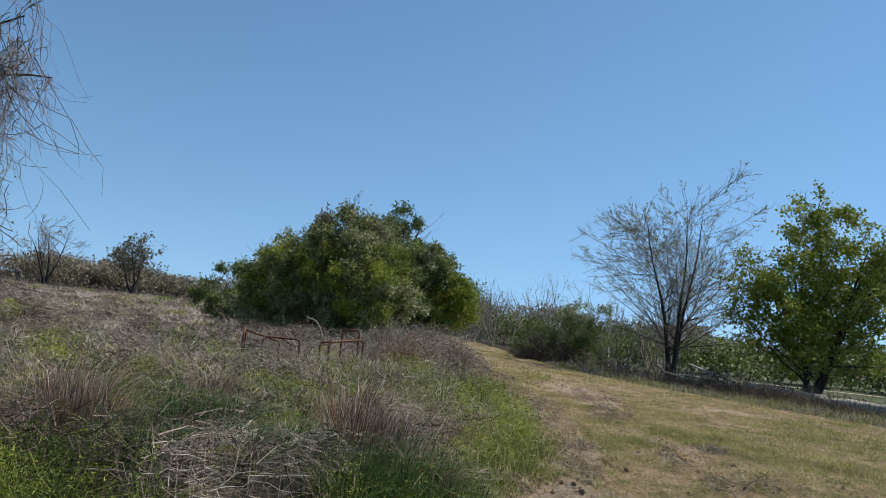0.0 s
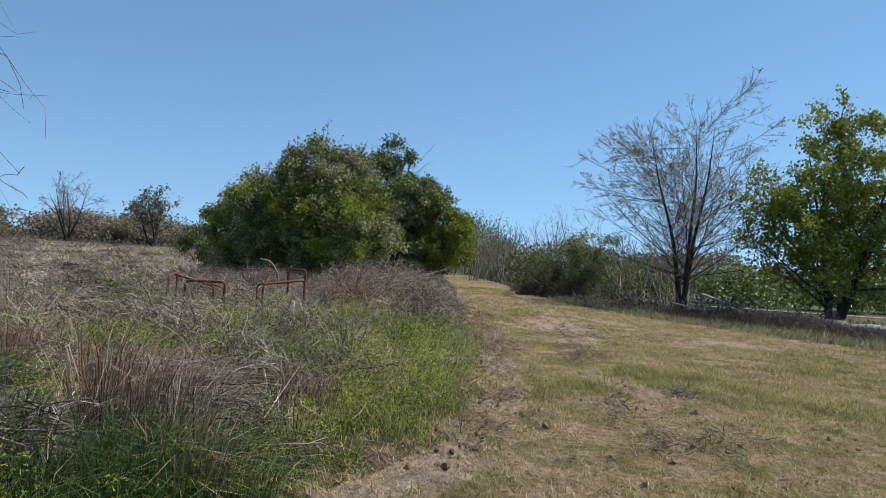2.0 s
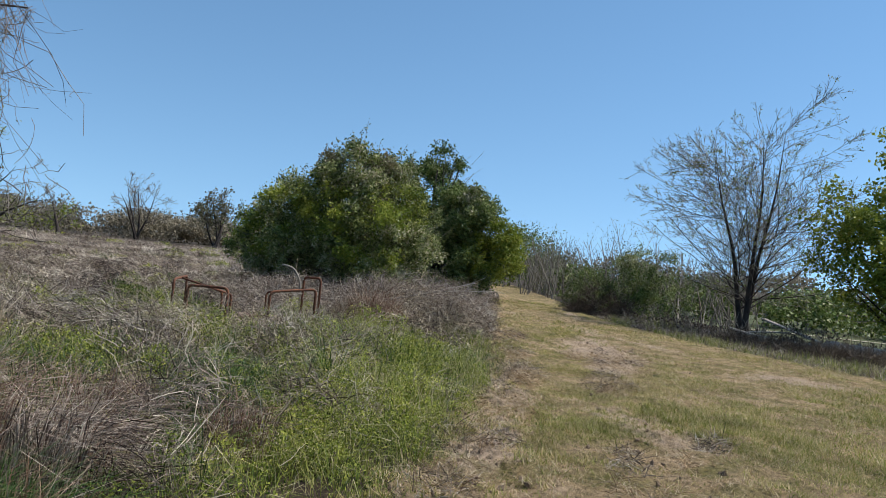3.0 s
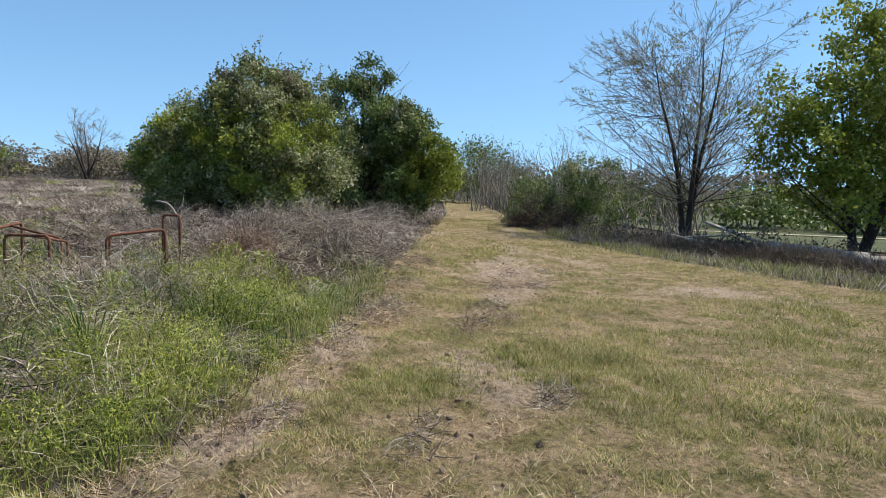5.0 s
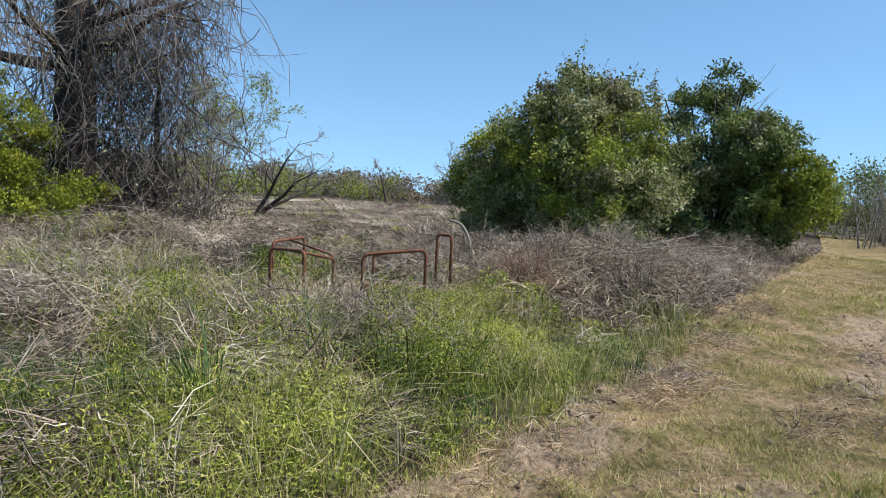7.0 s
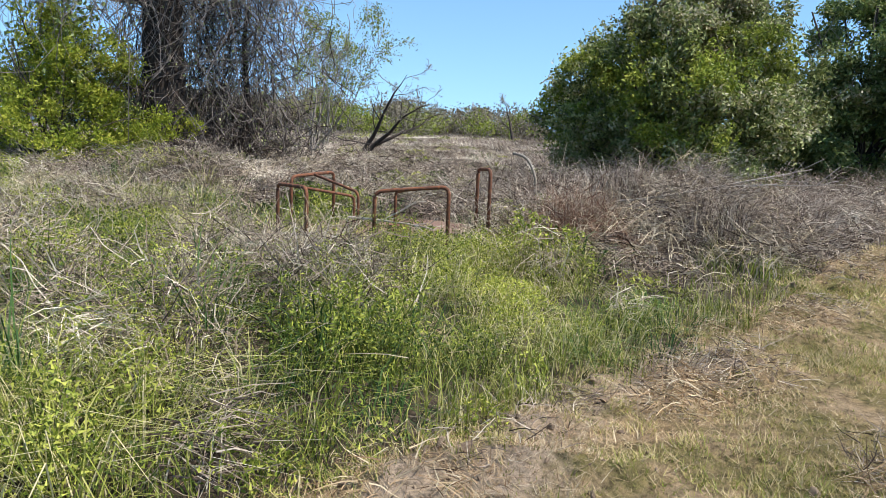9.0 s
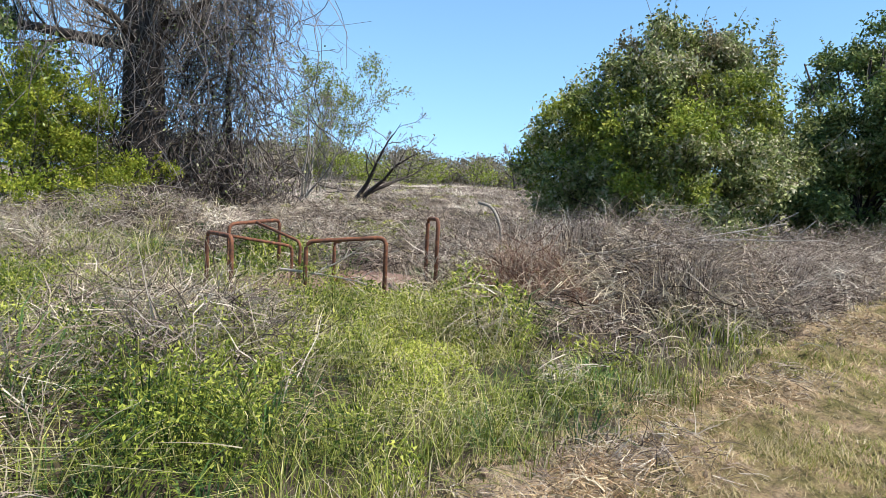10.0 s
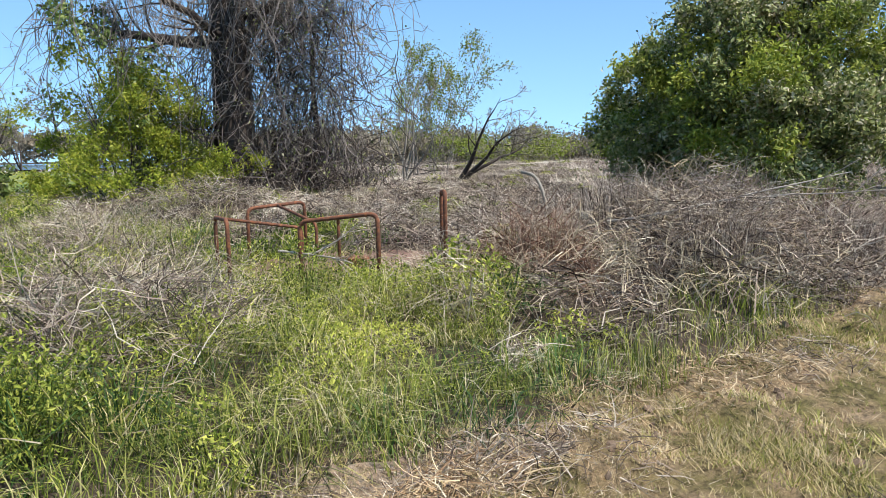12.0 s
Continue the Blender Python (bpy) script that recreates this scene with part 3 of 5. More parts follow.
woody("budding_tree", (9.0, 27.8), 51, "nearly bare tree with sparse new leaves and dark trunk", "tree", 7.3, 3, 0.12, (0.0, 0.0, 0.07),
      (40, 0.13, 0.97, 0.62, 1.05, 8, 0.08, 0.025, 0.3, 0.15), (13, 0.1, 1, 0.36, 0.62, 5, 0.1, 0.04, 0.5, 0.3), (4, 0.15, 1, 0.5, 0.6, 3, 0.13, 0.02, 0.7, 0.5),
      M_BARK, M_TWIG, (5000, 0.07, 0.04, M_LEAF_LIME, 0.5), sides=9, trunk_wig=0.04, base_spread=0.08)
woody("green_tree", (13.0, 25.0), 52, "young tree with fresh bright green leaves", "tree", 7.0, 4, 0.13, (0.0, 0.0, 0.2),
      (11, 0.12, 0.98, 0.45, 0.9, 7, 0.08, 0.04, 0.45, 0.2), (8, 0.15, 1, 0.45, 0.7, 5, 0.1, 0.0, 0.5, 0.3), None,
      M_BARK, M_TWIG, (34000, 0.115, 0.1, M_LEAF_LIME, 0.65),
      lobes=[(0, 0, 4.3, 2.5, 2.3, 2.2), (-1.8, -0.4, 3.5, 1.5, 1.4, 1.5), (1.9, 0, 3.7, 1.5, 1.5, 1.6), (0.3, 0, 6.3, 1.0, 1.0, 1.0), (-0.2, -0.3, 2.5, 2.2, 1.8, 0.8)], sides=8, base_spread=0.1)


# ---- the old vine-hung tree ----
def vine_tree(at):
    g = np.random.default_rng(61)
    root = thing("vine_covered_tree", (at[0], at[1], root_z(*at)), "huge old dark tree hung with dry grey vines", "tree")
    h = np.linspace(0, 1, 10)
    P = np.stack([0.25 * np.sin(h * 3), 0.15 * np.sin(h * 4 + 1), h * 12.5], -1)[None]
    R = np.interp(h, [0, 0.06, 0.3, 0.6, 1], [0.85, 0.6, 0.5, 0.38, 0.1])[None]
    put("trunk", np_mesh("trunk", *tubes(P, R, 14), M_BARK, True), root)
    P2 = np.stack([0.4 + 0.3 * h + 0.2 * np.sin(h * 7), 1.8 + 0.7 * h + 0.3 * np.sin(h * 4), h * 4.5], -1)[None]
    put("side_trunk", np_mesh("side_trunk", *tubes(P2, np.linspace(0.13, 0.05, 10)[None], 9), M_BARK, True), root)
    n = 26
    t = g.uniform(0.34, 0.97, n)
    S = np.stack([np.interp(t, h, P[0, :, k]) for k in range(3)], -1)
    a = np.arange(n) * 2.399 + g.normal(0, 0.3, n)
    D = np.stack([np.cos(a), np.sin(a), g.uniform(0.05, 0.6, n)], -1)
    Q = lines(g, S, D, 5.4 * (1.15 - 0.65 * t), 10, 0.2, 0.03)
    # one heavy low limb that sags and then lifts, towards the lawn
    LQ = lines(g, np.array([[-0.3, -0.2, 4.4]]), np.array([[-0.55, -0.9, -0.05]]), np.array([4.6]), 10, 0.1, 0.07)
    Q = np.concatenate([Q, LQ])
    RQ = np.concatenate([(0.14 * (1.2 - 0.7 * t)), [0.18]])[:, None] * np.linspace(1, 0.15, 10)[None]
    each("limb", Q, RQ, 7, M_BARK, root)
    T, RT = sprout(g, Q, RQ, 13, 0.2, 1, 0.4, 0.8, 7, 0.16, 0.02, 0.42, 0.25)
    mass("branch_growth", np_mesh("branch_growth", *tubes(T, np.maximum(RT, 0.008), 4), M_BARK, True), root)
    U, RU = sprout(g, T, RT, 10, 0.15, 1, 0.5, 0.8, 4, 0.22, 0.03, 0.5, 0.4)
    mass("twig_growth", np_mesh("twig_growth", *tubes(U, np.maximum(RU, 0.008), 3), M_TWIG, True), root)
    # hanging vines from limbs and branches
    src = np.concatenate([along(g, Q, 1100, 0.2), along(g, T, 2300, 0.1)])
    src = src[(np.hypot(src[:, 0], src[:, 1]) > 1.1) | (g.random(len(src)) < 0.2)]
    src = src[(np.abs(0.35 * src[:, 0] + 0.94 * src[:, 1]) > 0.75) | (g.random(len(src)) < 0.25)]
    drop = np.minimum(g.gamma(2.2, 0.75, len(src)), src[:, 2] - 0.3)
    keep = drop > 0.2
    V = lines(g, src[keep], g.normal(0, 0.35, (keep.sum(), 3)) + np.array([0, 0, -1.0]), drop[keep], 6, 0.34, -0.15)
    RV = g.uniform(0.006, 0.015, len(V))[:, None] * np.linspace(1, 0.6, 6)[None]
    mass("vine_curtain", np_mesh("vine_curtain", *tubes(V, RV, 3), M_VINE, True), root, "dry grey hanging vines")
    W, RW = sprout(g, V, RV, 0.9, 0.1, 1, 0.3, 1.0, 4, 0.25, -0.06, 0.8, 0.6)
    mass("tendril_growth", np_mesh("tendril_growth", *tubes(W, np.maximum(RW, 0.004), 3), M_VINE, True), root)
    # tangle round the trunk
    m = 380
    a, z = g.uniform(0, 2 * np.pi, m), g.uniform(0.0, 7.5, m)
    rr = 0.62 + 0.35 * g.random(m) ** 2
    X = lines(g, np.stack([np.cos(a) * rr, np.sin(a) * rr, z], -1), np.stack([g.normal(0, 0.5, m), g.normal(0, 0.5, m), g.choice([-1, 1], m)], -1), g.uniform(0.6, 2.4, m), 8, 0.25, 0)
    X[..., 2] = np.maximum(X[..., 2], 0)
    mass("vine_wrap", np_mesh("vine_wrap", *tubes(X, g.uniform(0.006, 0.02, m)[:, None] * np.ones((1, 8)), 3), M_VINE, True), root)
    # thicket of vines to the side of the trunk
    m = 1900
    X = lines(g, np.stack([g.normal(0.4, 0.9, m), g.normal(1.9, 1.1, m), 6.2 * g.random(m) ** 0.9], -1), g.normal(0, 0.7, (m, 3)) + np.array([0, 0, -0.8]), g.uniform(0.5, 2.0, m), 7, 0.32, -0.1)
    X[..., 2] = np.maximum(X[..., 2], 0)
    mass("vine_tangle", np_mesh("vine_tangle", *tubes(X, g.uniform(0.005, 0.014, m)[:, None] * np.ones((1, 7)), 3), M_VINE, True), root)
    # dark dead undergrowth at the foot, and dark stems behind the curtain
    m = 2200
    low = np.arange(m) < 1300
    B = np.stack([g.normal(0.3, 1.0, m), g.normal(1.7, 1.3, m), np.where(low, 1.3 * g.random(m) ** 1.5, 5.5 * g.random(m))], -1)
    B = lines(g, B, g.normal(0, 0.9, (m, 3)) + np.where(low[:, None], np.array([0, 0, 0.3]), np.array([0, 0, -0.9])), np.where(low, g.uniform(0.3, 0.9, m), g.uniform(0.6, 1.8, m)), 5, 0.3, -0.03)
    B[..., 2] = np.maximum(B[..., 2], 0)
    mass("undergrowth", np_mesh("undergrowth", *tubes(B, g.uniform(0.006, 0.016, m)[:, None] * np.ones((1, 5)), 3), M_BARK, True), root, "dark dead undergrowth at the trunk's foot")
    mass("foliage", np_mesh("foliage", *leaves(g, along(g, U, 900, 0.06), 0.09, 0.4, 0.5), M_LEAF_OLIVE), root, "few dull olive leaves")
    mass("low_foliage", np_mesh("low_foliage", *leaves(g, along(g, X, 3800, 0.08), 0.09, 0.2, 0.55), M_LEAF), root, "green leaves low on the vines")


vine_tree((-15.6, 17.2))
bush("yellow_bush", (-15.4, 14.3), 62, "yellow-green leafy shrub beside the old tree", "bush",
     [(0, 0, 1.4, 1.7, 1.5, 1.3), (0.5, 1.1, 2.0, 1.2, 1.2, 1.2), (-0.8, -1.3, 1.3, 1.2, 1.1, 1.1), (0.4, -0.4, 2.6, 1.0, 1.1, 0.9), (0.9, 0.2, 0.6, 2.0, 2.2, 0.7), (0.7, 2.2, 1.0, 1.0, 0.9, 0.9)], 1600, 24, 0.085, M_LEAF_YELLOW, 24, 2.4, 0.022, 0.1,
     [([(0.2, 1.4, 1.6, 1.2, 1.0, 1.4)], 170, 24, M_LEAF, "deeper green leaves")], whips=40)
woody("broadleaf_tree", (-18.2, 15.0), 63, "slender tree with dark glossy green leaves", "tree", 5.6, 4, 0.07, (0.0, -0.05, 0.2),
      (10, 0.25, 1, 0.45, 0.8, 6, 0.1, 0.04, 0.5, 0.3), (6, 0.2, 1, 0.45, 0.7, 5, 0.1, 0.02, 0.6, 0.4), None,
      M_BARK, M_TWIG, (2600, 0.14, 0.12, M_LEAF_DARK, 0.6), sides=6, base_spread=0.4)
woody("low_sapling", (-13.4, 11.4), 64, "low spreading sapling with dark leaves", "sapling", 1.2, 5, 0.02, (-0.2, -0.3, 0.4),
      (7, 0.3, 1, 0.5, 0.8, 5, 0.1, 0.0, 0.6, 0.4), (3, 0.3, 1, 0.5, 0.7, 4, 0.1, 0, 0.7, 0.5), None,
      M_TWIG, M_TWIG, (900, 0.13, 0.05, M_LEAF_DARK, 0.6), sides=5)
woody("lime_sapling", (-29.8, 32.4), 65, "slender saplings with feathery lime green leaves", "sapling", 7.0, 8, 0.05, (0.12, 0.06, 0.15),
      (10, 0.25, 1, 0.4, 0.6, 6, 0.1, 0.05, 0.5, 0.3), (6, 0.2, 1, 0.45, 0.6, 5, 0.12, 0.02, 0.6, 0.4), None,
      M_TWIG, M_TWIG, (9000, 0.14, 0.14, M_LEAF_LIME, 0.4), sides=5, base_spread=1.1, fine=1.8)
woody("bent_tree", (-23.0, 30.5), 66, "small crooked leafless tree leaning over", "tree", 5.0, 3, 0.13, (0.6, 0.25, 0.3),
      (9, 0.3, 1, 0.5, 0.8, 6, 0.16, 0.05, 0.5, 0.3), (7, 0.2, 1, 0.45, 0.7, 5, 0.16, 0.03, 0.6, 0.4), (3, 0.2, 1, 0.5, 0.7, 4, 0.15, 0.0, 0.7, 0.5),
      M_BARK, M_TWIG, (120, 0.09, 0.05, M_LEAF_LIME, 0.5), sides=6, trunk_wig=0.14, fine=1.8)
woody("bent_tree", (-22.2, 26.6), 67, "grey leafless shrub tangled beside the old tree", "tree", 4.6, 6, 0.07, (0.1, 0.1, 0.3),
      (9, 0.25, 1, 0.5, 0.8, 6, 0.16, 0.03, 0.5, 0.3), (7, 0.2, 1, 0.45, 0.7, 5, 0.16, 0.0, 0.6, 0.4), (3, 0.2, 1, 0.5, 0.7, 4, 0.15, 0.0, 0.7, 0.5),
      M_TWIG, M_VINE, (420, 0.09, 0.05, M_LEAF_OLIVE, 0.5), sides=5, base_spread=0.6, trunk_wig=0.1)

# ---- far single trees ----
for at, sd, h, r, lab, leaf in (
        ((-55, 98), 71, 8.6, 0.4, "distant bare tree with a rounded crown", None),
        ((-40, 92), 72, 7.2, 0.42, "distant crooked dark tree with sparse leaves", (1500, 0.35, 0.35, M_LEAF_OLIVE, 0.6)),
        ((-49, 73), 73, 5.4, 0.25, "distant dark leafless tree in the thicket", None),
        ((-93, 14), 74, 9.5, 0.4, "distant leaning tree by the lake", (1500, 0.3, 0.3, M_LEAF_LIME, 0.5)),
        ((-92, 21), 75, 10, 0.4, "distant bare tree by the lake", (300, 0.3, 0.3, M_LEAF_OLIVE, 0.5)),
        ((-95, 4), 76, 12, 0.5, "distant tall bare tree by the lake", (900, 0.3, 0.3, M_LEAF_OLIVE, 0.5)),
        ((-97, 17), 77, 7, 0.3, "distant low forked tree by the lake", None)):
    woody("far_tree", at, sd, lab, "tree", h, 1 if sd in (73, 75, 76) else 4, r * (1 if sd in (73, 75, 76) else 0.5), (0.15 if sd in (74, 77) else 0.0, -0.1, 0.05 if sd in (73, 75, 76) else 0.38),
          (14 if sd in (73, 75, 76) else 7, 0.22, 0.95, 0.6, 0.9, 7, 0.16 if sd == 72 else 0.09, 0.05, 0.5, 0.25), (9, 0.2, 1, 0.42, 0.65, 5, 0.15, 0.04, 0.5, 0.4), (3, 0.2, 1, 0.5, 0.6, 3, 0.12, 0.02, 0.8, 0.6),
          M_BARK, M_TWIG, leaf, sides=6, group="far trees", trunk_wig=0.07, base_spread=0.2, fine=3.5)


# ---- woods and thickets ----
def tree_line(name, label, spots, leaf_mat, seed, size, per, bare=0.4):
    """Far woods: bare stems and ragged leaf clumps. spots rows: x, y, height, width."""
    g = np.random.default_rng(seed)
    stems, rads, pts = [], [], []
    for x, y, h, w in spots:
        z = root_z(x, y)
        k = 4
        S = np.stack([x + g.normal(0, w * 0.25, k), y + g.normal(0, w * 0.25, k), np.full(k, z)], -1)
        P = lines(g, S, np.stack([g.normal(0, 0.3, k), g.normal(0, 0.3, k), np.ones(k)], -1), h * g.uniform(0.6, 1.05, k), 4, 0.1, 0.03)
        R = 0.012 * h * np.linspace(1, 0.25, 4)[None] * g.uniform(0.5, 1.2, k)[:, None]
        stems.append(P)
        rads.append(R)
        T, RT = sprout(g, P, R, 8, 0.2, 1, 0.4, 0.6, 4, 0.1, 0.05, 0.6, 0.5)
        stems.append(T)
        rads.append(np.maximum(RT, 0.008))
        if g.random() > bare:
            n = int(per * w * h / 12)
            nb = 12
            C = np.stack([x + g.normal(0, w * 0.32, nb), y + g.normal(0, w * 0.32, nb), z + h * (0.15 + 0.72 * g.random(nb) ** 0.8)], -1)
            pts.append(C[g.integers(0, nb, n)] + g.normal(0, 1, (n, 3)) * np.array([w * 0.16, w * 0.16, h * 0.11]))
    P, R = np.concatenate(stems), np.concatenate(rads)
    root = thing(name, (0, 0, 0), label, "trees", kind="stuff")
    tagged(put("stem_growth", np_mesh("stem_growth", *tubes(P, R, 3), M_TWIG, True), root), kind="stuff")
    if pts:
        q = np.concatenate(pts)
        q = q[q[:, 2] > ground_z(q[:, 0], q[:, 1])]
        tagged(put("leaf_growth", np_mesh("leaf_growth", *leaves(g, q, size, 0.1, 0.8, True), leaf_mat), root), kind="stuff")


g = np.random.default_rng(81)
u = np.linspace(0, 1, 80)
tree_line("far_woods", "distant line of budding scrub and olive trees",
          np.stack([-118 + 118 * u + g.normal(0, 3, 80), 62 + 62 * np.sin(u * 1.6) + g.normal(0, 4, 80), g.uniform(2.4, 6.8, 80) * (1 - 0.5 * u), g.uniform(5, 9, 80)], -1), M_LEAF_HAZED, 82, 0.34, 640, 0.04)
u = np.linspace(0, 1, 14)
tree_line("far_thicket", "distant patch of fresh lime green scrub",
          np.stack([-75 + 25 * u + g.normal(0, 2, 14), 66 + 16 * u + g.normal(0, 2, 14), g.uniform(2.8, 4.6, 14), g.uniform(3, 5, 14)], -1), M_LEAF_LIME, 83, 0.22, 420, 0.3)
u = np.linspace(0, 1, 44)
tree_line("path_thicket", "bare grey saplings and brush along the path",
          np.stack([2.9 + 0.6 * np.sin(u * 9) + 7.5 * np.clip(1 - u * 2.2, 0, 1) + g.normal(0, 0.5, 44), 31 + 32 * u + g.normal(0, 0.6, 44), g.uniform(2.4, 4.4, 44), g.uniform(1.2, 2.2, 44)], -1),
          M_LEAF_OLIVE, 84, 0.05, 800, 0.3)
u = np.linspace(0, 1, 16)
tree_line("path_end_woods", "green trees closing the far end of the path",
          np.stack([-14 + 17 * u + g.normal(0, 1, 16), 62 - 4 * u + g.normal(0, 2, 16), g.uniform(3.4, 5.0, 16), g.uniform(2.5, 4, 16)], -1), M_LEAF_DARK, 85, 0.13, 2000, 0.0)
u = np.linspace(0, 1, 44)
tree_line("marsh_woods", "dark low woods and brush beyond the marsh",
          np.stack([4 + 62 * u + g.normal(0, 0.6, 44), 49 - 7 * u + g.normal(0, 1.2, 44), g.uniform(1.6, 2.9, 44), g.uniform(2.4, 3.6, 44)], -1), M_LEAF_DARK, 86, 0.2, 1700, 0.0)
u = np.linspace(0, 1, 30)
tree_line("far_woods", "distant hazy woods behind the marsh",
          np.stack([0 + 190 * u + g.normal(0, 3, 30), 140 - 62 * u + g.normal(0, 4, 30), g.uniform(4, 7, 30), g.uniform(7, 10, 30)], -1), M_LEAF_HAZED, 89, 0.5, 200, 0.0)
u = np.linspace(0, 1, 40)
tree_line("lake_woods", "hazy woods on the far shore of the lake",
          np.stack([np.full(40, -330) + g.normal(0, 6, 40), -190 + 420 * u, g.uniform(12, 18, 40), g.uniform(12, 18, 40)], -1), M_LEAF_HAZED, 87, 1.8, 32, 0.0)
u = np.linspace(0, 1, 30)
tree_line("bank_brush", "brown brush and brambles along the bank",
          np.stack([6.0 + 8.5 * u + g.normal(0, 0.3, 30), 27.2 - 6.2 * u + g.normal(0, 0.4, 30), g.uniform(0.4, 0.9, 30), g.uniform(0.8, 1.4, 30)], -1), M_BRUSH, 88, 0.06, 2600, 0.1)


# ---- the rusted merry-go-round ----
def bent_pipe(points, r, corner=0.09, k=10):
    """A round pipe along points with rounded corners, closed ends."""
    pts = [Vector(p) for p in points]
    path = [pts[0]]
    for a, b, c in zip(pts, pts[1:], pts[2:]):
        d1, d2 = (a - b).normalized(), (c - b).normalized()
        p, q = b + d1 * corner, b + d2 * corner
        path += [(p * (1 - s) ** 2 + b * 2 * s * (1 - s) + q * s * s) for s in (0, 0.2, 0.4, 0.6, 0.8, 1)]
    path.append(pts[-1])
    P = np.array([tuple(p) for p in path])[None]
    bm = bmesh.new()
    V, F = tubes(P, np.full(P.shape[:2], r), k)
    vs = [bm.verts.new(v) for v in V]
    for f in F:
        bm.faces.new([vs[i] for i in f])
    bm.faces.new(vs[:k][::-1])
    bm.faces.new(vs[-k:])
    for f in bm.faces:
        f.smooth = len(f.verts) == 4
    bmesh.ops.recalc_face_normals(bm, faces=bm.faces)
    return bm


CX, CY, DECK = -2.72, 14.5, 0.22
mgr = thing("merry_go_round", (CX, CY, 0.0), "old rusted merry-go-round frame sunk in dead grass", "playground equipment")


def deck_mesh():
    bm = bmesh.new()
    bmesh.ops.create_cone(bm, segments=40, radius1=1.2, radius2=1.2, depth=0.05, cap_ends=True, matrix=Matrix.Translation((0, 0, DECK - 0.025)))
    bmesh.ops.bevel(bm, geom=[e for e in bm.edges if abs(e.verts[0].co.z - e.verts[1].co.z) < 1e-4], offset=0.012, segments=2, affect="EDGES")
    return bm


part("deck", deck_mesh(), M_DECK, mgr, "reddish rusted steel deck")
bm = bmesh.new()
bmesh.ops.create_cone(bm, segments=24, radius1=0.16, radius2=0.13, depth=DECK + 0.08, cap_ends=True, matrix=Matrix.Translation((0, 0, (DECK + 0.08) / 2)))
part("hub", bm, M_RUST, mgr)
# each handle: the two top corners of its hoop and the knee of its brace
for a, b, knee in (((-2.08, 13.59, 0.79), (-1.50, 14.10, 0.87), (-2.34, 14.11, 0.74)),
                   ((-3.23, 13.15, 0.79), (-2.54, 13.06, 0.81), (-2.87, 13.94, 0.65)),
                   ((-3.74, 13.66, 0.82), (-3.91, 14.42, 0.85), (-3.16, 14.23, 0.66)),
                   ((-2.08, 15.18, 1.0), (-1.70, 14.97, 1.02), None)):
    o = Vector((CX, CY, 0))
    a, b = Vector(a) - o, Vector(b) - o
    fa, fb = (Vector((p.x, p.y, 0.05)) for p in (a, b))
    hoop = part("handle_rail", bent_pipe([fa, a, b, fb], 0.021), M_RUST, mgr)
    if knee:
        knee = Vector(knee) - o
        part("brace", bent_pipe([(a + b) / 2, knee, Vector((knee.x, knee.y, 0.05))], 0.017, 0.07), M_RUST, hoop)
bent = thing("bent_pipe", (-3.0, 17.33, root_z(-3.0, 17.33)), "grey bent pipe end sticking out of dead grass", "pipe")
part("pipe", bent_pipe([(-0.3, -0.02, 0.93), (-0.05, 0, 0.9), (0.12, 0.02, 0.62), (0.16, 0.02, 0.0)], 0.021, 0.14), M_TWIG, bent)

# ---- logs, boards and sticks ----
def log(at, length, r, turn, tilt, label, seed, material=M_LOG, name="fallen_log", lift=0.0):
    g = np.random.default_rng(seed)
    root = thing(name, (at[0], at[1], root_z(*at) + r + lift), label, "log")
    root.rotation_euler = (0, -radians(tilt), radians(turn))
    t = np.linspace(0, length, 12)
    P = np.stack([t, g.normal(0, r * 0.12, 12).cumsum() * 0.5, g.normal(0, r * 0.1, 12)], -1)[None]
    bm = bmesh.new()
    V, F = tubes(P, (r * (1 + g.normal(0, 0.06, 12)) * np.linspace(1.1, 0.8, 12))[None], 12)
    vs = [bm.verts.new(v) for v in V]
    for f in F:
        bm.faces.new([vs[i] for i in f]).smooth = True
    for ring in (vs[:12][::-1], vs[-12:]):
        bm.faces.new(ring)
    bmesh.ops.recalc_face_normals(bm, faces=bm.faces)
    part("trunk", bm, material, root)
    stub = lines(g, P[0, 3:9:3], np.array([[0.5, 0.6, 0.7], [0.6, -0.6, 0.5]]), np.full(2, r * 1.5), 4, 0.1, 0)
    each("stub", stub, r * 0.3 * np.linspace(1, 0.6, 4)[None] * np.ones((2, 1)), 6, material, root)
    return root


log((10.2, 23.9), 2.6, 0.2, -52, 0, "thick weathered grey log lying on the bank", 91, lift=0.08)
log((11.5, 21.9), 2.4, 0.19, -48, 1, "pale weathered log lying on the bank", 92, lift=0.1)
log((9.2, 24.9), 1.8, 0.1, 20, 3, "grey log half buried in brush", 93)


def board(at, length, width, thick, turn, tilt, lift, label):
    root = thing("board", (at[0], at[1], root_z(*at) + lift), label, "board", "boards in the pile")
    root.rotation_euler = (0, -radians(tilt), radians(turn))
    bm = bmesh.new()
    bmesh.ops.create_cube(bm, size=1, matrix=Matrix.Diagonal((length, width, thick, 1)))
    bmesh.ops.bevel(bm, geom=bm.edges[:], offset=0.008, segments=1, affect="EDGES")
    part("plank", bm, M_STICK, root)


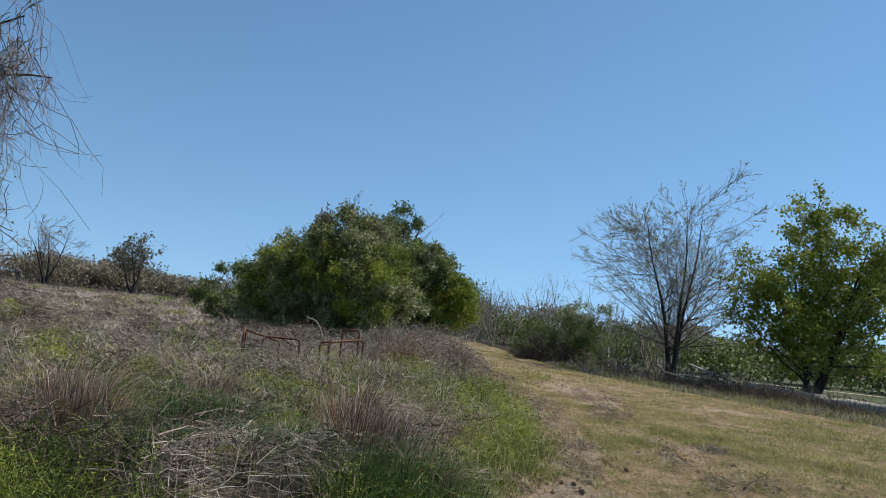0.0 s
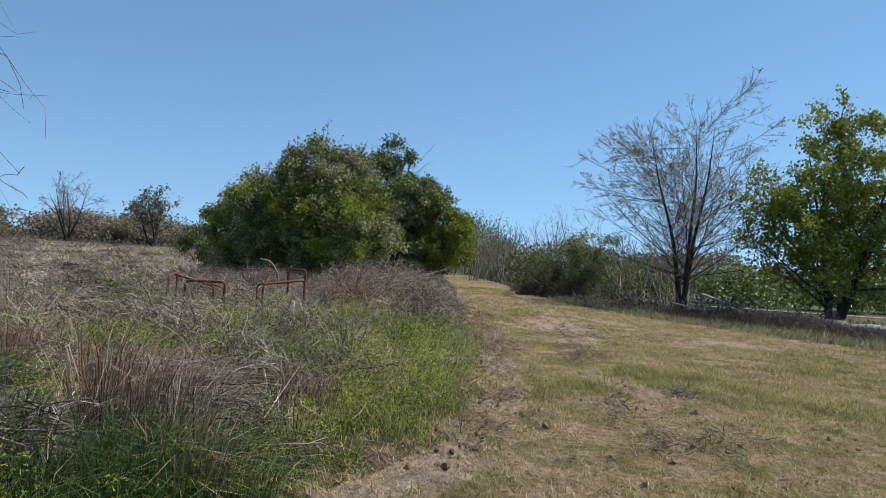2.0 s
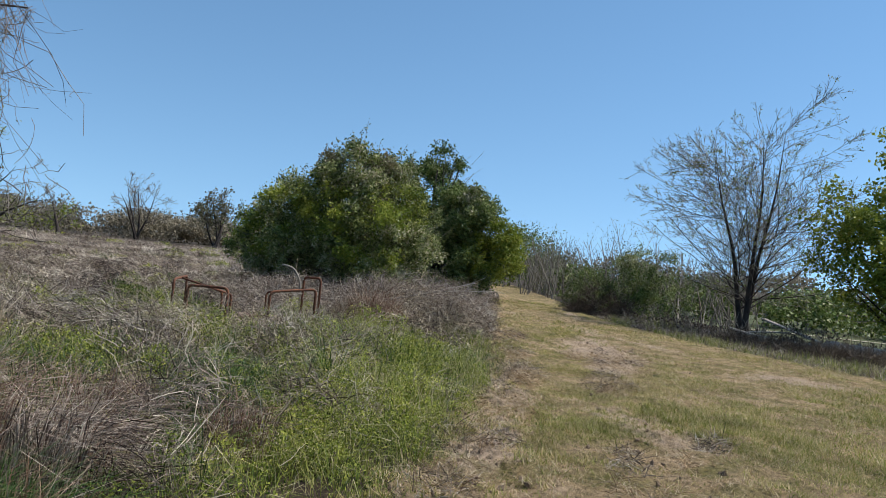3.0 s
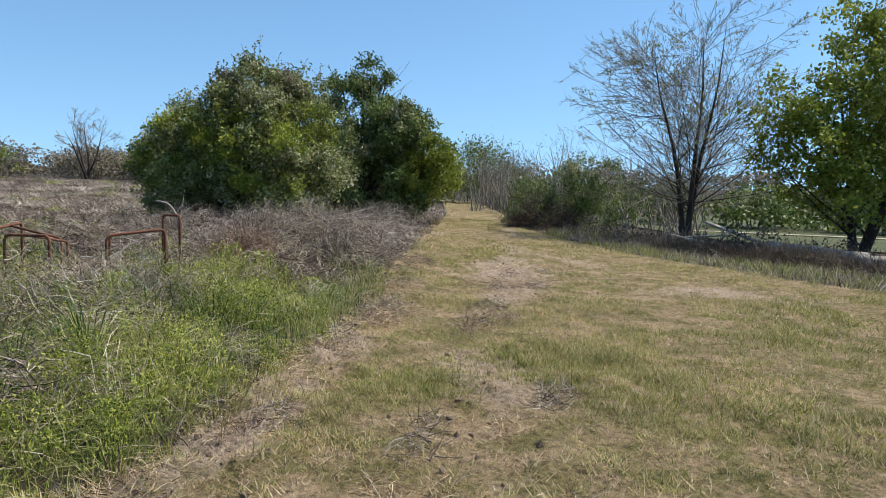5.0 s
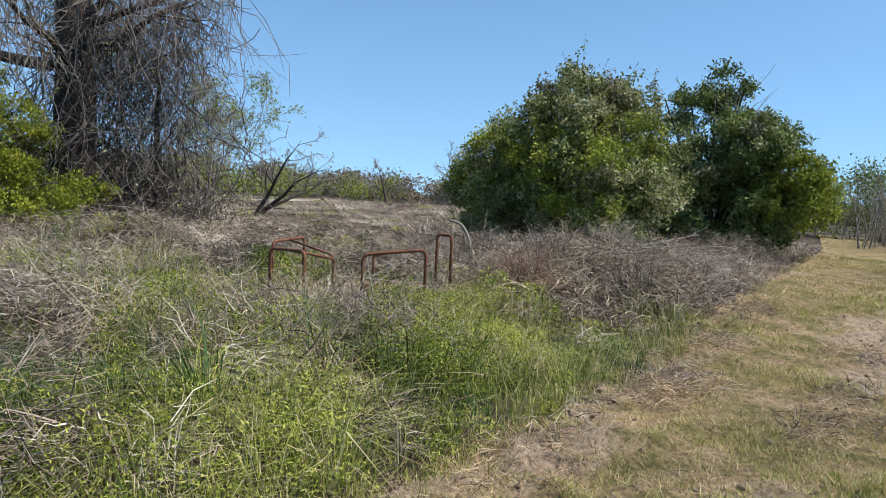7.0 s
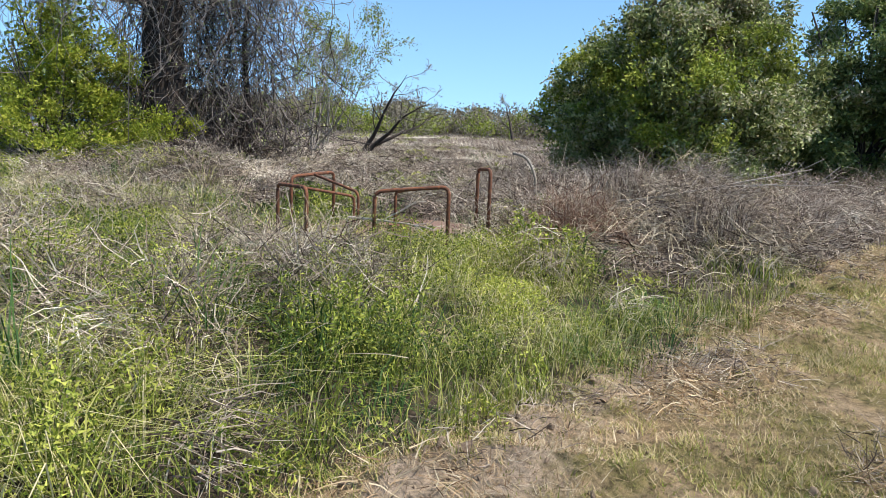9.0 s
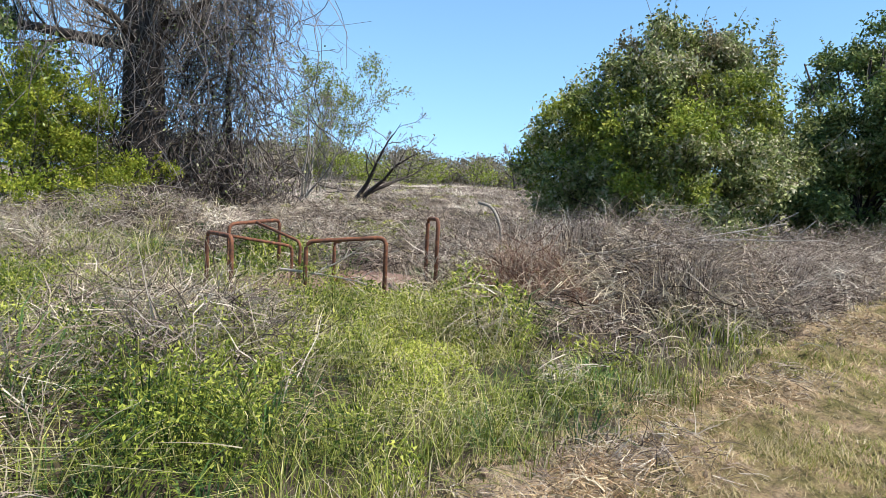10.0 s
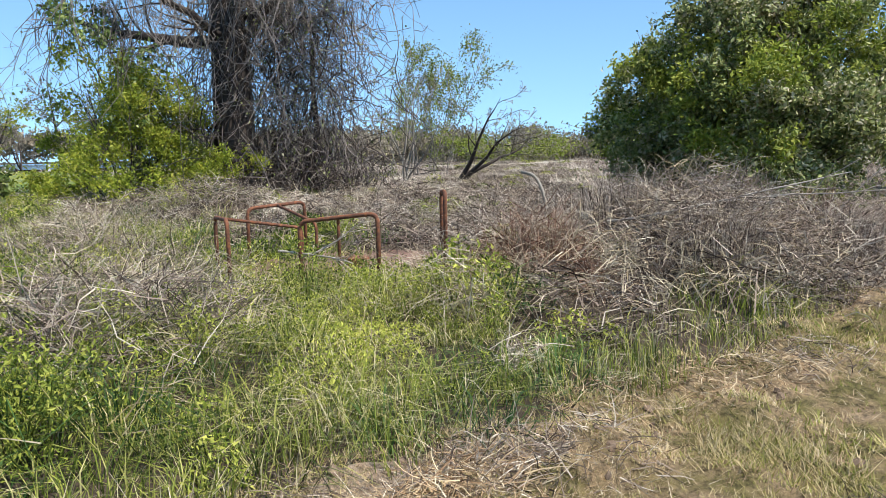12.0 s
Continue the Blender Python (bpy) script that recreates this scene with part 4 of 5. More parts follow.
board((9.9, 26.0), 2.2, 0.2, 0.05, -60, -12, 0.62, "pale weathered board leaning on the brush pile")
board((8.3, 24.7), 1.1, 0.16, 0.045, -40, -8, 0.34, "short pale board lying in the pile")
board((8.6, 24.4), 0.9, 0.14, 0.045, -25, -5, 0.3, "short pale board lying in the pile")
board((9.0, 25.2), 1.3, 0.12, 0.04, 10, 4, 0.42, "short pale board lying in the pile")


def stick(at, d, length, r, lift, seed, label):
    g = np.random.default_rng(seed)
    root = thing("stick", (at[0], at[1], float(ground_z(*at))), label, "stick", "dry sticks")
    P = lines(g, np.array([[0, 0, lift]]), np.array([d]), np.array([length]), 14, 0.05, -0.004)
    put("stem", np_mesh("stem", *tubes(P, r * np.linspace(1, 0.35, 14)[None], 6), M_STICK, True), root)
    T, RT = sprout(g, P, r * np.linspace(1, 0.35, 14)[None], 5, 0.3, 1, 0.3, 0.6, 6, 0.08, 0.0)
    each("twig", T, np.maximum(RT, 0.004), 4, M_STICK, root)


stick((-0.9, 16.4), (0.9, 0.55, 0.02), 2.2, 0.015, 0.35, 95, "long pale dry branch lying over dead grass")
stick((-0.2, 17.2), (0.95, 0.1, 0.1), 1.5, 0.011, 0.4, 96, "thin arched dry branch in dead grass")
stick((-2.4, 13.5), (0.95, 0.3, 0.05), 1.1, 0.014, 0.36, 97, "thin pale stick lying across the steel deck")
stick((-2.2, 13.7), (0.6, 0.7, 0.4), 0.7, 0.012, 0.3, 98, "thin pale stick lying across the steel deck")


# ---- grass ----
def blades(g, X, Y, h, w, lean, curl, az=None, sink=0.01, plain=False):
    """Blades of three faces from the ground at X, Y: height, width, sideways lean, extra curl of the tip."""
    n = len(X)
    h, w, lean, curl = (np.broadcast_to(v, n) for v in (h, w, lean, curl))
    a = g.uniform(0, 2 * np.pi, n) if az is None else az
    d = np.stack([np.cos(a), np.sin(a), np.zeros(n)], -1)
    tw = a + np.pi / 2 + g.normal(0, 0.5, n)
    s = np.stack([np.cos(tw), np.sin(tw), np.zeros(n)], -1) * (w / 2)[:, None]
    B = np.stack([X, Y, ground_z(X, Y) - sink], -1)
    up = np.array([0, 0, 1.0])
    M = B + d * (h * lean * 0.42)[:, None] + up * (h * 0.58)[:, None]
    E = B + d * (h * (lean + curl))[:, None] + up * (h * np.clip(1 - 0.45 * curl - 0.15 * lean, 0.15, 1))[:, None]
    if plain:
        V = np.stack([B - s, B + s, E], 1).reshape(-1, 3)
        return V, np.arange(n * 3).reshape(-1, 3)
    V = np.stack([B - s, B + s, M - s * 0.8, M + s * 0.8, E], 1).reshape(-1, 3)
    b = np.arange(n)[:, None] * 5
    F = np.concatenate([b + np.array([[0, 1, 3]]), b + np.array([[0, 3, 2]]), b + np.array([[2, 3, 4]])])
    return V, F


def clumps(g, x0, x1, y0, y1, density, per, spread, keep):
    """Blade feet in tufts over a stretch of the plan, where keep(x, y) gives the chance."""
    n = int((x1 - x0) * (y1 - y0) * density)
    cx, cy = g.uniform(x0, x1, n), g.uniform(y0, y1, n)
    ok = g.random(n) < keep(cx, cy)
    cx, cy = cx[ok], cy[ok]
    tone = g.random(len(cx))
    X = np.repeat(cx, per) + g.normal(0, spread, len(cx) * per)
    Y = np.repeat(cy, per) + g.normal(0, spread, len(cx) * per)
    return X, Y, np.repeat(tone, per)


def off_deck(x, y):
    return np.clip((np.hypot(x - CX, y - CY) - 0.4) / 0.7, 0.0, 1) ** 1.6


def in_wild(x, y, soft=0.25):
    return np.clip((edge_left(y) - x + 0.25 * (N_SMALL(x, y) - 0.5)) / soft, 0, 1)


def deadness(x, y):
    """Share of dead grass over the plan: green near the path, dead towards the field, the bushes and the mounds."""
    d = 0.1 + 0.14 * np.clip(y - 13.8, 0, 6) + 0.015 * np.clip(-3.5 - x, 0, 8) + 0.07 * np.clip(9.3 - y, 0, 2.5)
    d = d + 1.0 * (N_TYPE(x, y) - 0.5) + 0.5 * (N_MID(x + 40, y) - 0.5) + 0.7 * (N_SMALL(x + 60, y + 2) - 0.5)
    d = d + bump_at(x, y, -0.5, 17.8, 1.7, 1.7, 0.8) + bump_at(x, y, -8.8, 14.5, 3.0, 1.6, 0.5) - bump_at(x, y, -5.2, 12.0, 2.2, 1.6, 0.5) - bump_at(x, y, 0.3, 12.6, 2.2, 1.9, 0.8)
    d = d - 0.5 * np.exp(-((edge_left(y) - x - 0.4) / 0.8) ** 2) * np.clip((y - 6.5) / 2, 0, 1) * np.clip((15.5 - y) / 2, 0, 1)
    return np.clip(0.5 + 1.5 * (d - 0.42), 0.05, 0.97)


def sward(name, label, meshes, material, category="grass", tones=None):
    V, F = joined(meshes)
    ob = put(name, np_mesh(name, V, F, material, tone=None if tones is None else np.concatenate(tones)))
    return tagged(ob, label, category, kind="stuff")


ZONES = ((-7, 1.8, 3.4, 8.2, 1.0, 0.75), (-3, 1.8, 8.2, 14.2, 1.0, 0.78), (-8.5, -3, 8.2, 13.5, 1.0, 1.05), (-16, -3, 13.5, 22, 0.5, 1.5), (-3, 1.8, 14.2, 22, 0.5, 1.4), (-16, -8.5, 6, 13.5, 0.5, 1.5), (-34, 1.2, 22, 44, 0.16, 2.8), (-34, -16, 8, 22, 0.16, 2.8),
         (-62, -3, 44, 78, 0.035, 5.0), (-72, -34, 14, 44, 0.035, 5.0), (-14, 0, -8, 3.4, 0.06, 3.0))



def strands(g, X, Y, Z, D, L, width, sag, m=5, wig=0.22):
    """Long limp stalks: flat ribbons that wander and sag."""
    n = len(X)
    P = lines(g, np.stack([X, Y, Z], -1), D, L, m, wig, -sag)
    low = ground_z(P[..., 0], P[..., 1]) + 0.01
    P[..., 2] = np.maximum(P[..., 2], low)
    side = unit(np.cross(unit(np.gradient(P, axis=1)), unit(g.normal(0, 1, (n, 1, 3)))))
    w = np.broadcast_to(width, n)[:, None, None] * np.linspace(1, 0.35, m)[None, :, None] / 2
    V = np.stack([P - side * w, P + side * w], 2).reshape(-1, 3)
    b = np.arange(n)[:, None, None] * 2 * m + np.arange(m - 1)[None, :, None] * 2
    F = (b + np.array([0, 1, 3, 2])[None, None]).reshape(-1, 4)
    return V, F


def tussock_spots(g, x0, x1, y0, y1, gap):
    """Centres of tussocks on a shaken grid, inside the uncut field."""
    x, y = (v.ravel() for v in np.meshgrid(np.arange(x0, x1, gap), np.arange(y0, y1, gap)))
    x, y = x + g.uniform(-0.5, 0.5, len(x)) * gap, y + g.uniform(-0.5, 0.5, len(x)) * gap
    ok = g.random(len(x)) < in_wild(x, y) * off_deck(x, y) * 0.93
    return x[ok], y[ok]


def disc(g, x, y, r, per):
    """per points in a disc round each centre: places, share of the radius, outward bearing, centre's index."""
    k = np.repeat(np.arange(len(x)), per)
    q, a = np.sqrt(g.random(len(k))), g.uniform(0, 2 * np.pi, len(k))
    return x[k] + r[k] * q * np.cos(a), y[k] + r[k] * q * np.sin(a), q, a, k


def wild_grass():
    """Tussocks of four kinds side by side: green grass, coarse dark grass, leafy weeds, combed-over dead grass; loose straw on top."""
    g = np.random.default_rng(101)
    green, dead, straw, weed, dark, limp = ([] for _ in range(6))
    t_green, t_dead, t_weed, t_dark, t_limp = ([] for _ in range(5))
    for x0, x1, y0, y1, dens, wide in ZONES:
        near = wide < 2
        gap = 0.27 * wide ** 0.85
        x, y = tussock_spots(g, x0, x1, y0, y1, gap)
        n = len(x)
        size = gap * g.uniform(0.45, 1.0, n)
        tall = g.uniform(0.4, 1.35, n) * (0.5 + 1.0 * N_SMALL(x + 5, y))
        pick, share = g.random(n), np.clip(0.5 + 2.2 * (deadness(x, y) - 0.5), 0.06, 0.96)
        is_dead = pick < share
        leafy = ~is_dead & (N_TYPE(x + 19, y + 7) + g.normal(0, 0.15, n) > 0.54)
        coarse = ~is_dead & ~leafy & (g.random(n) < 0.16)
        grass = ~is_dead & ~leafy & ~coarse
        hue = g.normal(0, 0.2, n) + 0.8 * (N_SMALL(x + 77, y) - 0.5) - 0.15 * np.clip((7.5 - y) / 1.5, 0, 1)
        nv = 5 if near else 3
        for which, per, top, width, into, tones in ((grass | leafy, 50 if near else 40, 0.34, 0.0085, green, t_green), (coarse, 60 if near else 40, 0.4, 0.011, dark, t_dark)):
            X, Y, q, a, k = disc(g, x[which], y[which], size[which], per)
            m = len(X)
            h = top * tall[which][k] * (1.05 - 0.45 * q ** 2) * g.uniform(0.45, 1.15, m)
            green_lean = 0.1 + 0.75 * q + g.uniform(0, 0.5, m)
            into.append(blades(g, X, Y, h, width * wide * g.uniform(0.6, 1.25, m), green_lean, g.uniform(0.1, 1.0, m), a + g.normal(0, 0.7, m), plain=not near))
            tones.append(np.repeat(hue[which][k] * 0.8, nv))
        X, Y, q, a, k = disc(g, x[leafy], y[leafy], size[leafy] * 1.1, 210 if near else 90)
        m = len(X)
        Z = ground_z(X, Y) + 0.3 * tall[leafy][k] * np.sqrt(1.02 - q ** 2) * (1 - 0.55 * g.random(m) ** 2) + 0.02
        weed.append(leaves(g, np.stack([X, Y, Z], -1), 0.032 * wide, -0.5, 0.36, True))
        t_weed.append(np.repeat(hue[leafy][k], 3))
        comb = 6.3 * N_MID(x * 0.7 + 11, y * 0.7) + g.normal(0, 0.7, n)
        if near:
            X, Y, q, a, k = disc(g, x[is_dead], y[is_dead], size[is_dead] * 1.15, 56)
            m = len(X)
            Z = ground_z(X, Y) + 0.34 * tall[is_dead][k] * np.sqrt(1.02 - q ** 2) * g.random(m) ** 0.5
            az = comb[is_dead][k] + g.normal(0, 0.55, m)
            D = np.stack([np.cos(az), np.sin(az), g.normal(0.35, 0.4, m)], -1)
            limp.append(strands(g, X, Y, Z, D, g.uniform(0.16, 0.44, m) * (0.5 + 0.4 * tall[is_dead][k]), 0.0078 * wide * g.uniform(0.5, 1.3, m), 0.36, 3, 0.32))
            t_limp.append(np.repeat(hue[is_dead][k], 6))
        X, Y, q, a, k = disc(g, x[is_dead], y[is_dead], size[is_dead] * 1.1, 20 if near else 46)
        m = len(X)
        h = (0.4 if wide < 3 else 0.6) * tall[is_dead][k] * (1.05 - 0.4 * q ** 2) * g.uniform(0.4, 1.2, m)
        dead.append(blades(g, X, Y, h, 0.008 * wide * g.uniform(0.6, 1.2, m), 0.15 + 0.8 * q, g.uniform(0.2, 1.3, m), comb[is_dead][k] + g.normal(0, 0.9, m), plain=not near))
        t_dead.append(np.repeat(hue[is_dead][k], nv))
        X, Y, tone = clumps(g, x0, x1, y0, y1, (18 if near else 3) * dens, 4, 0.12 * wide, lambda x, y: in_wild(x, y) * (0.3 + 0.5 * deadness(x, y)) * off_deck(x, y) * np.clip((y - 5.5) / 3, 0.25, 1))
        m = len(X)
        D = np.stack([g.normal(0, 1, m), g.normal(0, 1, m), g.uniform(0.1, 1.6, m)], -1)
        straw.append(strands(g, X, Y, ground_z(X, Y) + 0.05 + 0.25 * g.random(m), D, g.uniform(0.12, 0.42, m), 0.0065 * wide * g.uniform(0.5, 1.2, m), 0.2, 4))
    sward("green_grass", "tall bright green spring grass in tufts", green, M_GREEN, tones=t_green)
    sward("coarse_grass", "coarse dark green grass in scattered tufts", dark, M_DARKBLADE, tones=t_dark)
    sward("dead_grass", "matted greyish brown dead grass", dead, M_DEAD, tones=t_dead)
    sward("fallen_grass", "combed-over tussocks of limp grey dead grass", limp, M_DEAD, tones=t_limp)
    sward("straw", "pale dry straw stalks leaning over the weeds", straw, M_STRAW)
    sward("weeds", "low leafy yellow-green weeds in patches", weed, M_WEED, "weeds", t_weed)


wild_grass()


def thatch():
    """Thick mounds of long fallen grass stalks."""
    g = np.random.default_rng(102)
    out, pale, red = [], [], []
    small = []
    for _ in range(90):
        x, y, r = g.uniform(-9, 0.4), g.uniform(7, 12.8), g.uniform(0.22, 0.7)
        small.append((x, y, r * 1.2, r, int(1050 * r), 0.3 + 0.4 * r, out if g.random() < 0.7 or y < 8.5 else pale))
    for cx, cy, rx, ry, n, tall, into in ((-0.4, 17.4, 1.9, 1.7, 15000, 0.78, out), (-8.8, 14.5, 2.7, 1.6, 8000, 0.4, out), (-3.8, 19.4, 2.8, 1.0, 5200, 0.6, out), (0.1, 20.8, 1.0, 1.6, 3400, 0.75, out), (-0.3, 24.5, 1.0, 2.2, 2600, 0.7, out), (-0.6, 28.6, 1.2, 1.8, 2200, 0.8, out),
                                         (-0.75, 15.3, 0.75, 0.7, 2200, 0.62, red), (-5.5, 17.3, 2.4, 1.6, 4200, 0.4, out), (-1.65, 15.25, 0.6, 0.55, 1500, 0.6, out), (-3.1, 16.9, 1.3, 0.8, 2200, 0.6, out), (-0.2, 16.6, 1.7, 2.0, 2800, 0.85, pale), (-8.6, 14.5, 2.6, 1.5, 350, 0.42, pale), (-0.15, 14.2, 0.3, 0.25, 170, 0.25, pale),
                                         (-1.0, 14.4, 1.2, 0.8, 1300, 0.35, pale), (-6.6, 10.4, 1.2, 0.7, 1500, 0.3, out), (-3.4, 9.6, 0.7, 0.5, 900, 0.3, out), (-1.2, 7.6, 0.8, 0.5, 1100, 0.3, out),
                                         (-5.0, 8.2, 0.9, 0.6, 1200, 0.35, out), (-2.4, 11.6, 0.5, 0.4, 600, 0.25, pale)) + tuple(small):
        n = int(n * 0.7)
        r, a = np.sqrt(g.random(n)), g.uniform(0, 6.283, n)
        X, Y = cx + rx * r * np.cos(a), cy + ry * r * np.sin(a)
        ok = in_wild(X, Y) * off_deck(X, Y) > 0.3
        X, Y, r = X[ok], Y[ok], r[ok]
        k = len(X)
        top = tall * (1 - r ** 2.5) * (0.35 + 0.9 * N_SMALL(X, Y + 17))
        Z = ground_z(X, Y) + top * g.random(k) ** 0.6
        az = 6.3 * N_SMALL(X + 31, Y) + g.normal(0, 1.3, k)
        D = np.stack([np.cos(az), np.sin(az), g.normal(0.5, 0.6, k)], -1)
        into.append(strands(g, X, Y, Z, D, g.uniform(0.14, 0.5, k), g.uniform(0.004, 0.0095, k), 0.16, 4, 0.34))
    cut, torn = [], []
    for k in range(54):
        y, r = g.uniform(6.5, 18), g.uniform(0.14, 0.4) if k < 26 else g.uniform(0.1, 0.26)
        x = float(edge_left(y)) + g.uniform(0.05, 0.5) if k < 26 else 3.3 + g.normal(0, 0.45)
        n = int(900 * r)
        q, a = np.sqrt(g.random(n)), g.uniform(0, 6.283, n)
        X, Y = x + r * q * np.cos(a), y + 1.6 * r * q * np.sin(a)
        D = np.stack([g.normal(0, 1, n), g.normal(0, 1, n), g.normal(0.2, 0.4, n)], -1)
        (cut if k % 2 else torn).append(strands(g, X, Y, ground_z(X, Y) + turf_z(X, Y) + 0.1 * (1 - q ** 2) * g.random(n), D, g.uniform(0.06, 0.2, n), g.uniform(0.003, 0.007, n), 0.1, 4))
    sward("cut_thatch", "clods of torn grey dry turf along the mower's edge", cut, M_DEAD)
    sward("torn_turf", "clods of torn straw coloured turf beside the path", torn, M_STUBBLE)
    sward("thatch", "deep mounds of tangled grey-brown dead stalks", out, M_DEAD)
    sward("pale_thatch", "bleached straw stalks strewn over the mounds", pale, M_STRAW)
    sward("red_thatch", "reddish brown tuft of dead stalks", red, M_SEDGE)


thatch()


def sedge(at, seed, h, r, n, material, label):
    """A single upright tuft of long stalks."""
    g = np.random.default_rng(seed)
    root = thing("grass_tuft", (at[0], at[1], 0), label, "grass", "tall tufts")
    a = g.uniform(0, 6.283, n)
    q = r * np.sqrt(g.random(n))
    X, Y = at[0] + q * np.cos(a), at[1] + q * np.sin(a)
    wind = np.where(g.random(n) < 0.55, 0.4 + g.normal(0, 0.7, n), a + g.normal(0, 0.6, n))
    V, F = blades(g, X, Y, h * (0.25 + 0.95 * g.random(n) ** 0.8), 0.006, g.uniform(0.05, 0.7, n), g.uniform(0, 0.9, n), wind)
    V = V - np.array([at[0], at[1], 0])
    mass("stalk_growth", np_mesh("stalk_growth", V, F, material), root)


for at, sd, h, r, n, m, lab in (((-0.6, 5.75), 111, 0.82, 0.2, 420, M_SEDGE, "upright reddish tuft of dead broom sedge"),
                                ((-0.35, 6.05), 112, 0.75, 0.25, 420, M_DEAD, "upright grey-brown tuft of dead grass"),
                                ((-2.75, 5.7), 113, 0.85, 0.28, 480, M_SEDGE, "upright reddish tuft of dead broom sedge"),
                                ((-3.2, 6.2), 114, 0.6, 0.3, 380, M_DEAD, "upright grey-brown tuft of dead grass"),
                                ((-0.15, 5.35), 115, 0.5, 0.35, 620, M_DARKBLADE, "dark green tuft of coarse grass"),
                                ((-1.1, 5.35), 116, 0.42, 0.35, 480, M_DARKBLADE, "dark green tuft of coarse grass"),
                                ((-3.9, 11.2), 117, 0.45, 0.4, 480, M_DARKBLADE, "dark green tuft of coarse grass"),
                                ((-0.5, 5.0), 119, 0.4, 0.4, 520, M_DARKBLADE, "dark green tuft of coarse grass"),
                                ((-1.9, 5.2), 120, 0.4, 0.4, 520, M_DARKBLADE, "dark green tuft of coarse grass"),
                                ((-0.6, 8.7), 118, 0.4, 0.35, 420, M_DARKBLADE, "dark green tuft of coarse grass")):
    sedge(at, sd, h, r, n, m, lab)
for k, at in enumerate(((-0.85, 15.4), (0.35, 16.5), (-1.2, 16.8), (0.6, 18.1), (-0.2, 18.8), (-2.3, 18.5), (0.3, 20.2), (-3.9, 18.9))):
    sedge(at, 150 + k, 0.75 + 0.05 * (k % 3), 0.32, 460, M_SEDGE if k % 4 == 0 else M_DEAD, "shaggy tuft of dead grass by the bushes")
tg = np.random.default_rng(160)
for k in range(30):
    at = (float(tg.uniform(-5.2, 0.2)), float(tg.uniform(5.0, 8.8)))
    if k % 3:
        sedge(at, 161 + k, 0.4, 0.34, 420, M_DARKBLADE, "dark green tuft of coarse grass")
    else:
        sedge(at, 161 + k, 0.5, 0.2, 240, M_SEDGE, "upright reddish tuft of dead broom sedge")


def mown():
    g = np.random.default_rng(103)
    out, dry = [], []
    on = lambda x, y: (1 - in_wild(x, y)) * (x < edge_right(y)) * np.clip(1.15 - 1.3 * wear(x, y), 0.03, 1)
    hues = []
    for x0, x1, y0, y1, dens, wide in ((0.6, 5, 9, 14, 2.3, 0.72), (0.6, 5, 5.5, 9, 1.1, 1.0), (0.6, 5, 14, 16, 1.0, 1.0), (5, 7, 5.5, 16, 0.9, 1.1), (7, 11, 8, 20, 0.5, 1.5), (0.6, 7, 16, 21, 0.5, 1.5), (-0.5, 9, 21, 36, 0.16, 2.6), (11, 15, 8, 16, 0.3, 2.0), (-2, 12, -8, 5.5, 0.06, 3.0)):
        X, Y, tone = clumps(g, x0, x1, y0, y1, 120 * dens, 22, 0.05 * wide, lambda x, y: on(x, y) * np.clip(0.55 + 0.5 * (N_MID(x, y + 5) - 0.5) + 0.7 * (N_TYPE(x, y + 5) - 0.5) + 1.3 * (N_SMALL(x, y) - 0.5), 0.12, 1))
        n = len(X)
        out.append(blades(g, X, Y, (0.025 + 0.07 * tone ** 2) * (0.35 + 1.1 * N_SMALL(X, Y)) * g.uniform(0.6, 1.3, n), 0.009 * wide, g.uniform(0.1, 1.0, n), g.uniform(0, 0.5, n), sink=0.008 - turf_z(X, Y), plain=True))
        hues.append(np.repeat(0.5 * (tone - 0.5) + 0.7 * (0.5 - N_MID(X + 33, Y)), 3))
        X, Y, tone = clumps(g, x0, x1, y0, y1, 150 * dens, 12, 0.07 * wide, lambda x, y: (1 - in_wild(x, y)) * (x < edge_right(y)) * np.clip(0.75 - 0.7 * N_TYPE(x, y + 5) + 1.0 * np.exp(-((x - edge_left(y) - 0.3) / 0.4) ** 2) + 0.5 * wear(x, y), 0.05, 1))
        n = len(X)
        dry.append(blades(g, X, Y, (0.025 + 0.05 * tone) * g.uniform(0.5, 1.2, n), 0.0055 * wide, g.uniform(0.2, 1.5, n), g.uniform(0.1, 0.9, n), sink=0.004 - turf_z(X, Y), plain=True))
    # upright new stalks at the foot of the uncut grass
    n = 17000
    Y = g.uniform(7.0, 17.5, n)
    X = edge_left(Y) + 0.12 - 1.1 * g.random(n) ** 1.5 + 0.3 * (N_SMALL(0 * Y + 8, Y) - 0.5)
    ok = g.random(n) < 1.5 * np.clip(N_TURF(X + 3, Y) - 0.4, 0, 1) + 0.4 * np.clip(N_TYPE(X, Y + 60) - 0.4, 0, 1)
    X, Y = X[ok], Y[ok]
    n = len(X)
    fringe = blades(g, X, Y, (0.07 + 0.2 * g.random(n)) * (0.4 + N_SMALL(X + 21, Y)), g.uniform(0.0045, 0.008, n), g.uniform(0.0, 0.45, n), g.uniform(0, 0.35, n))
    sward("edge_grass", "upright yellow-green stalks fringing the mown path", [fringe], M_GREEN, tones=[np.repeat(0.12 + 0.3 * (N_TURF(X + 9, Y) - 0.5), 5)])
    sward("mown_grass", "short mown grass, green and straw coloured", out, M_MOWN, tones=hues)
    sward("mown_straw", "dry grass clippings on the mown path", dry, M_STUBBLE)


mown()


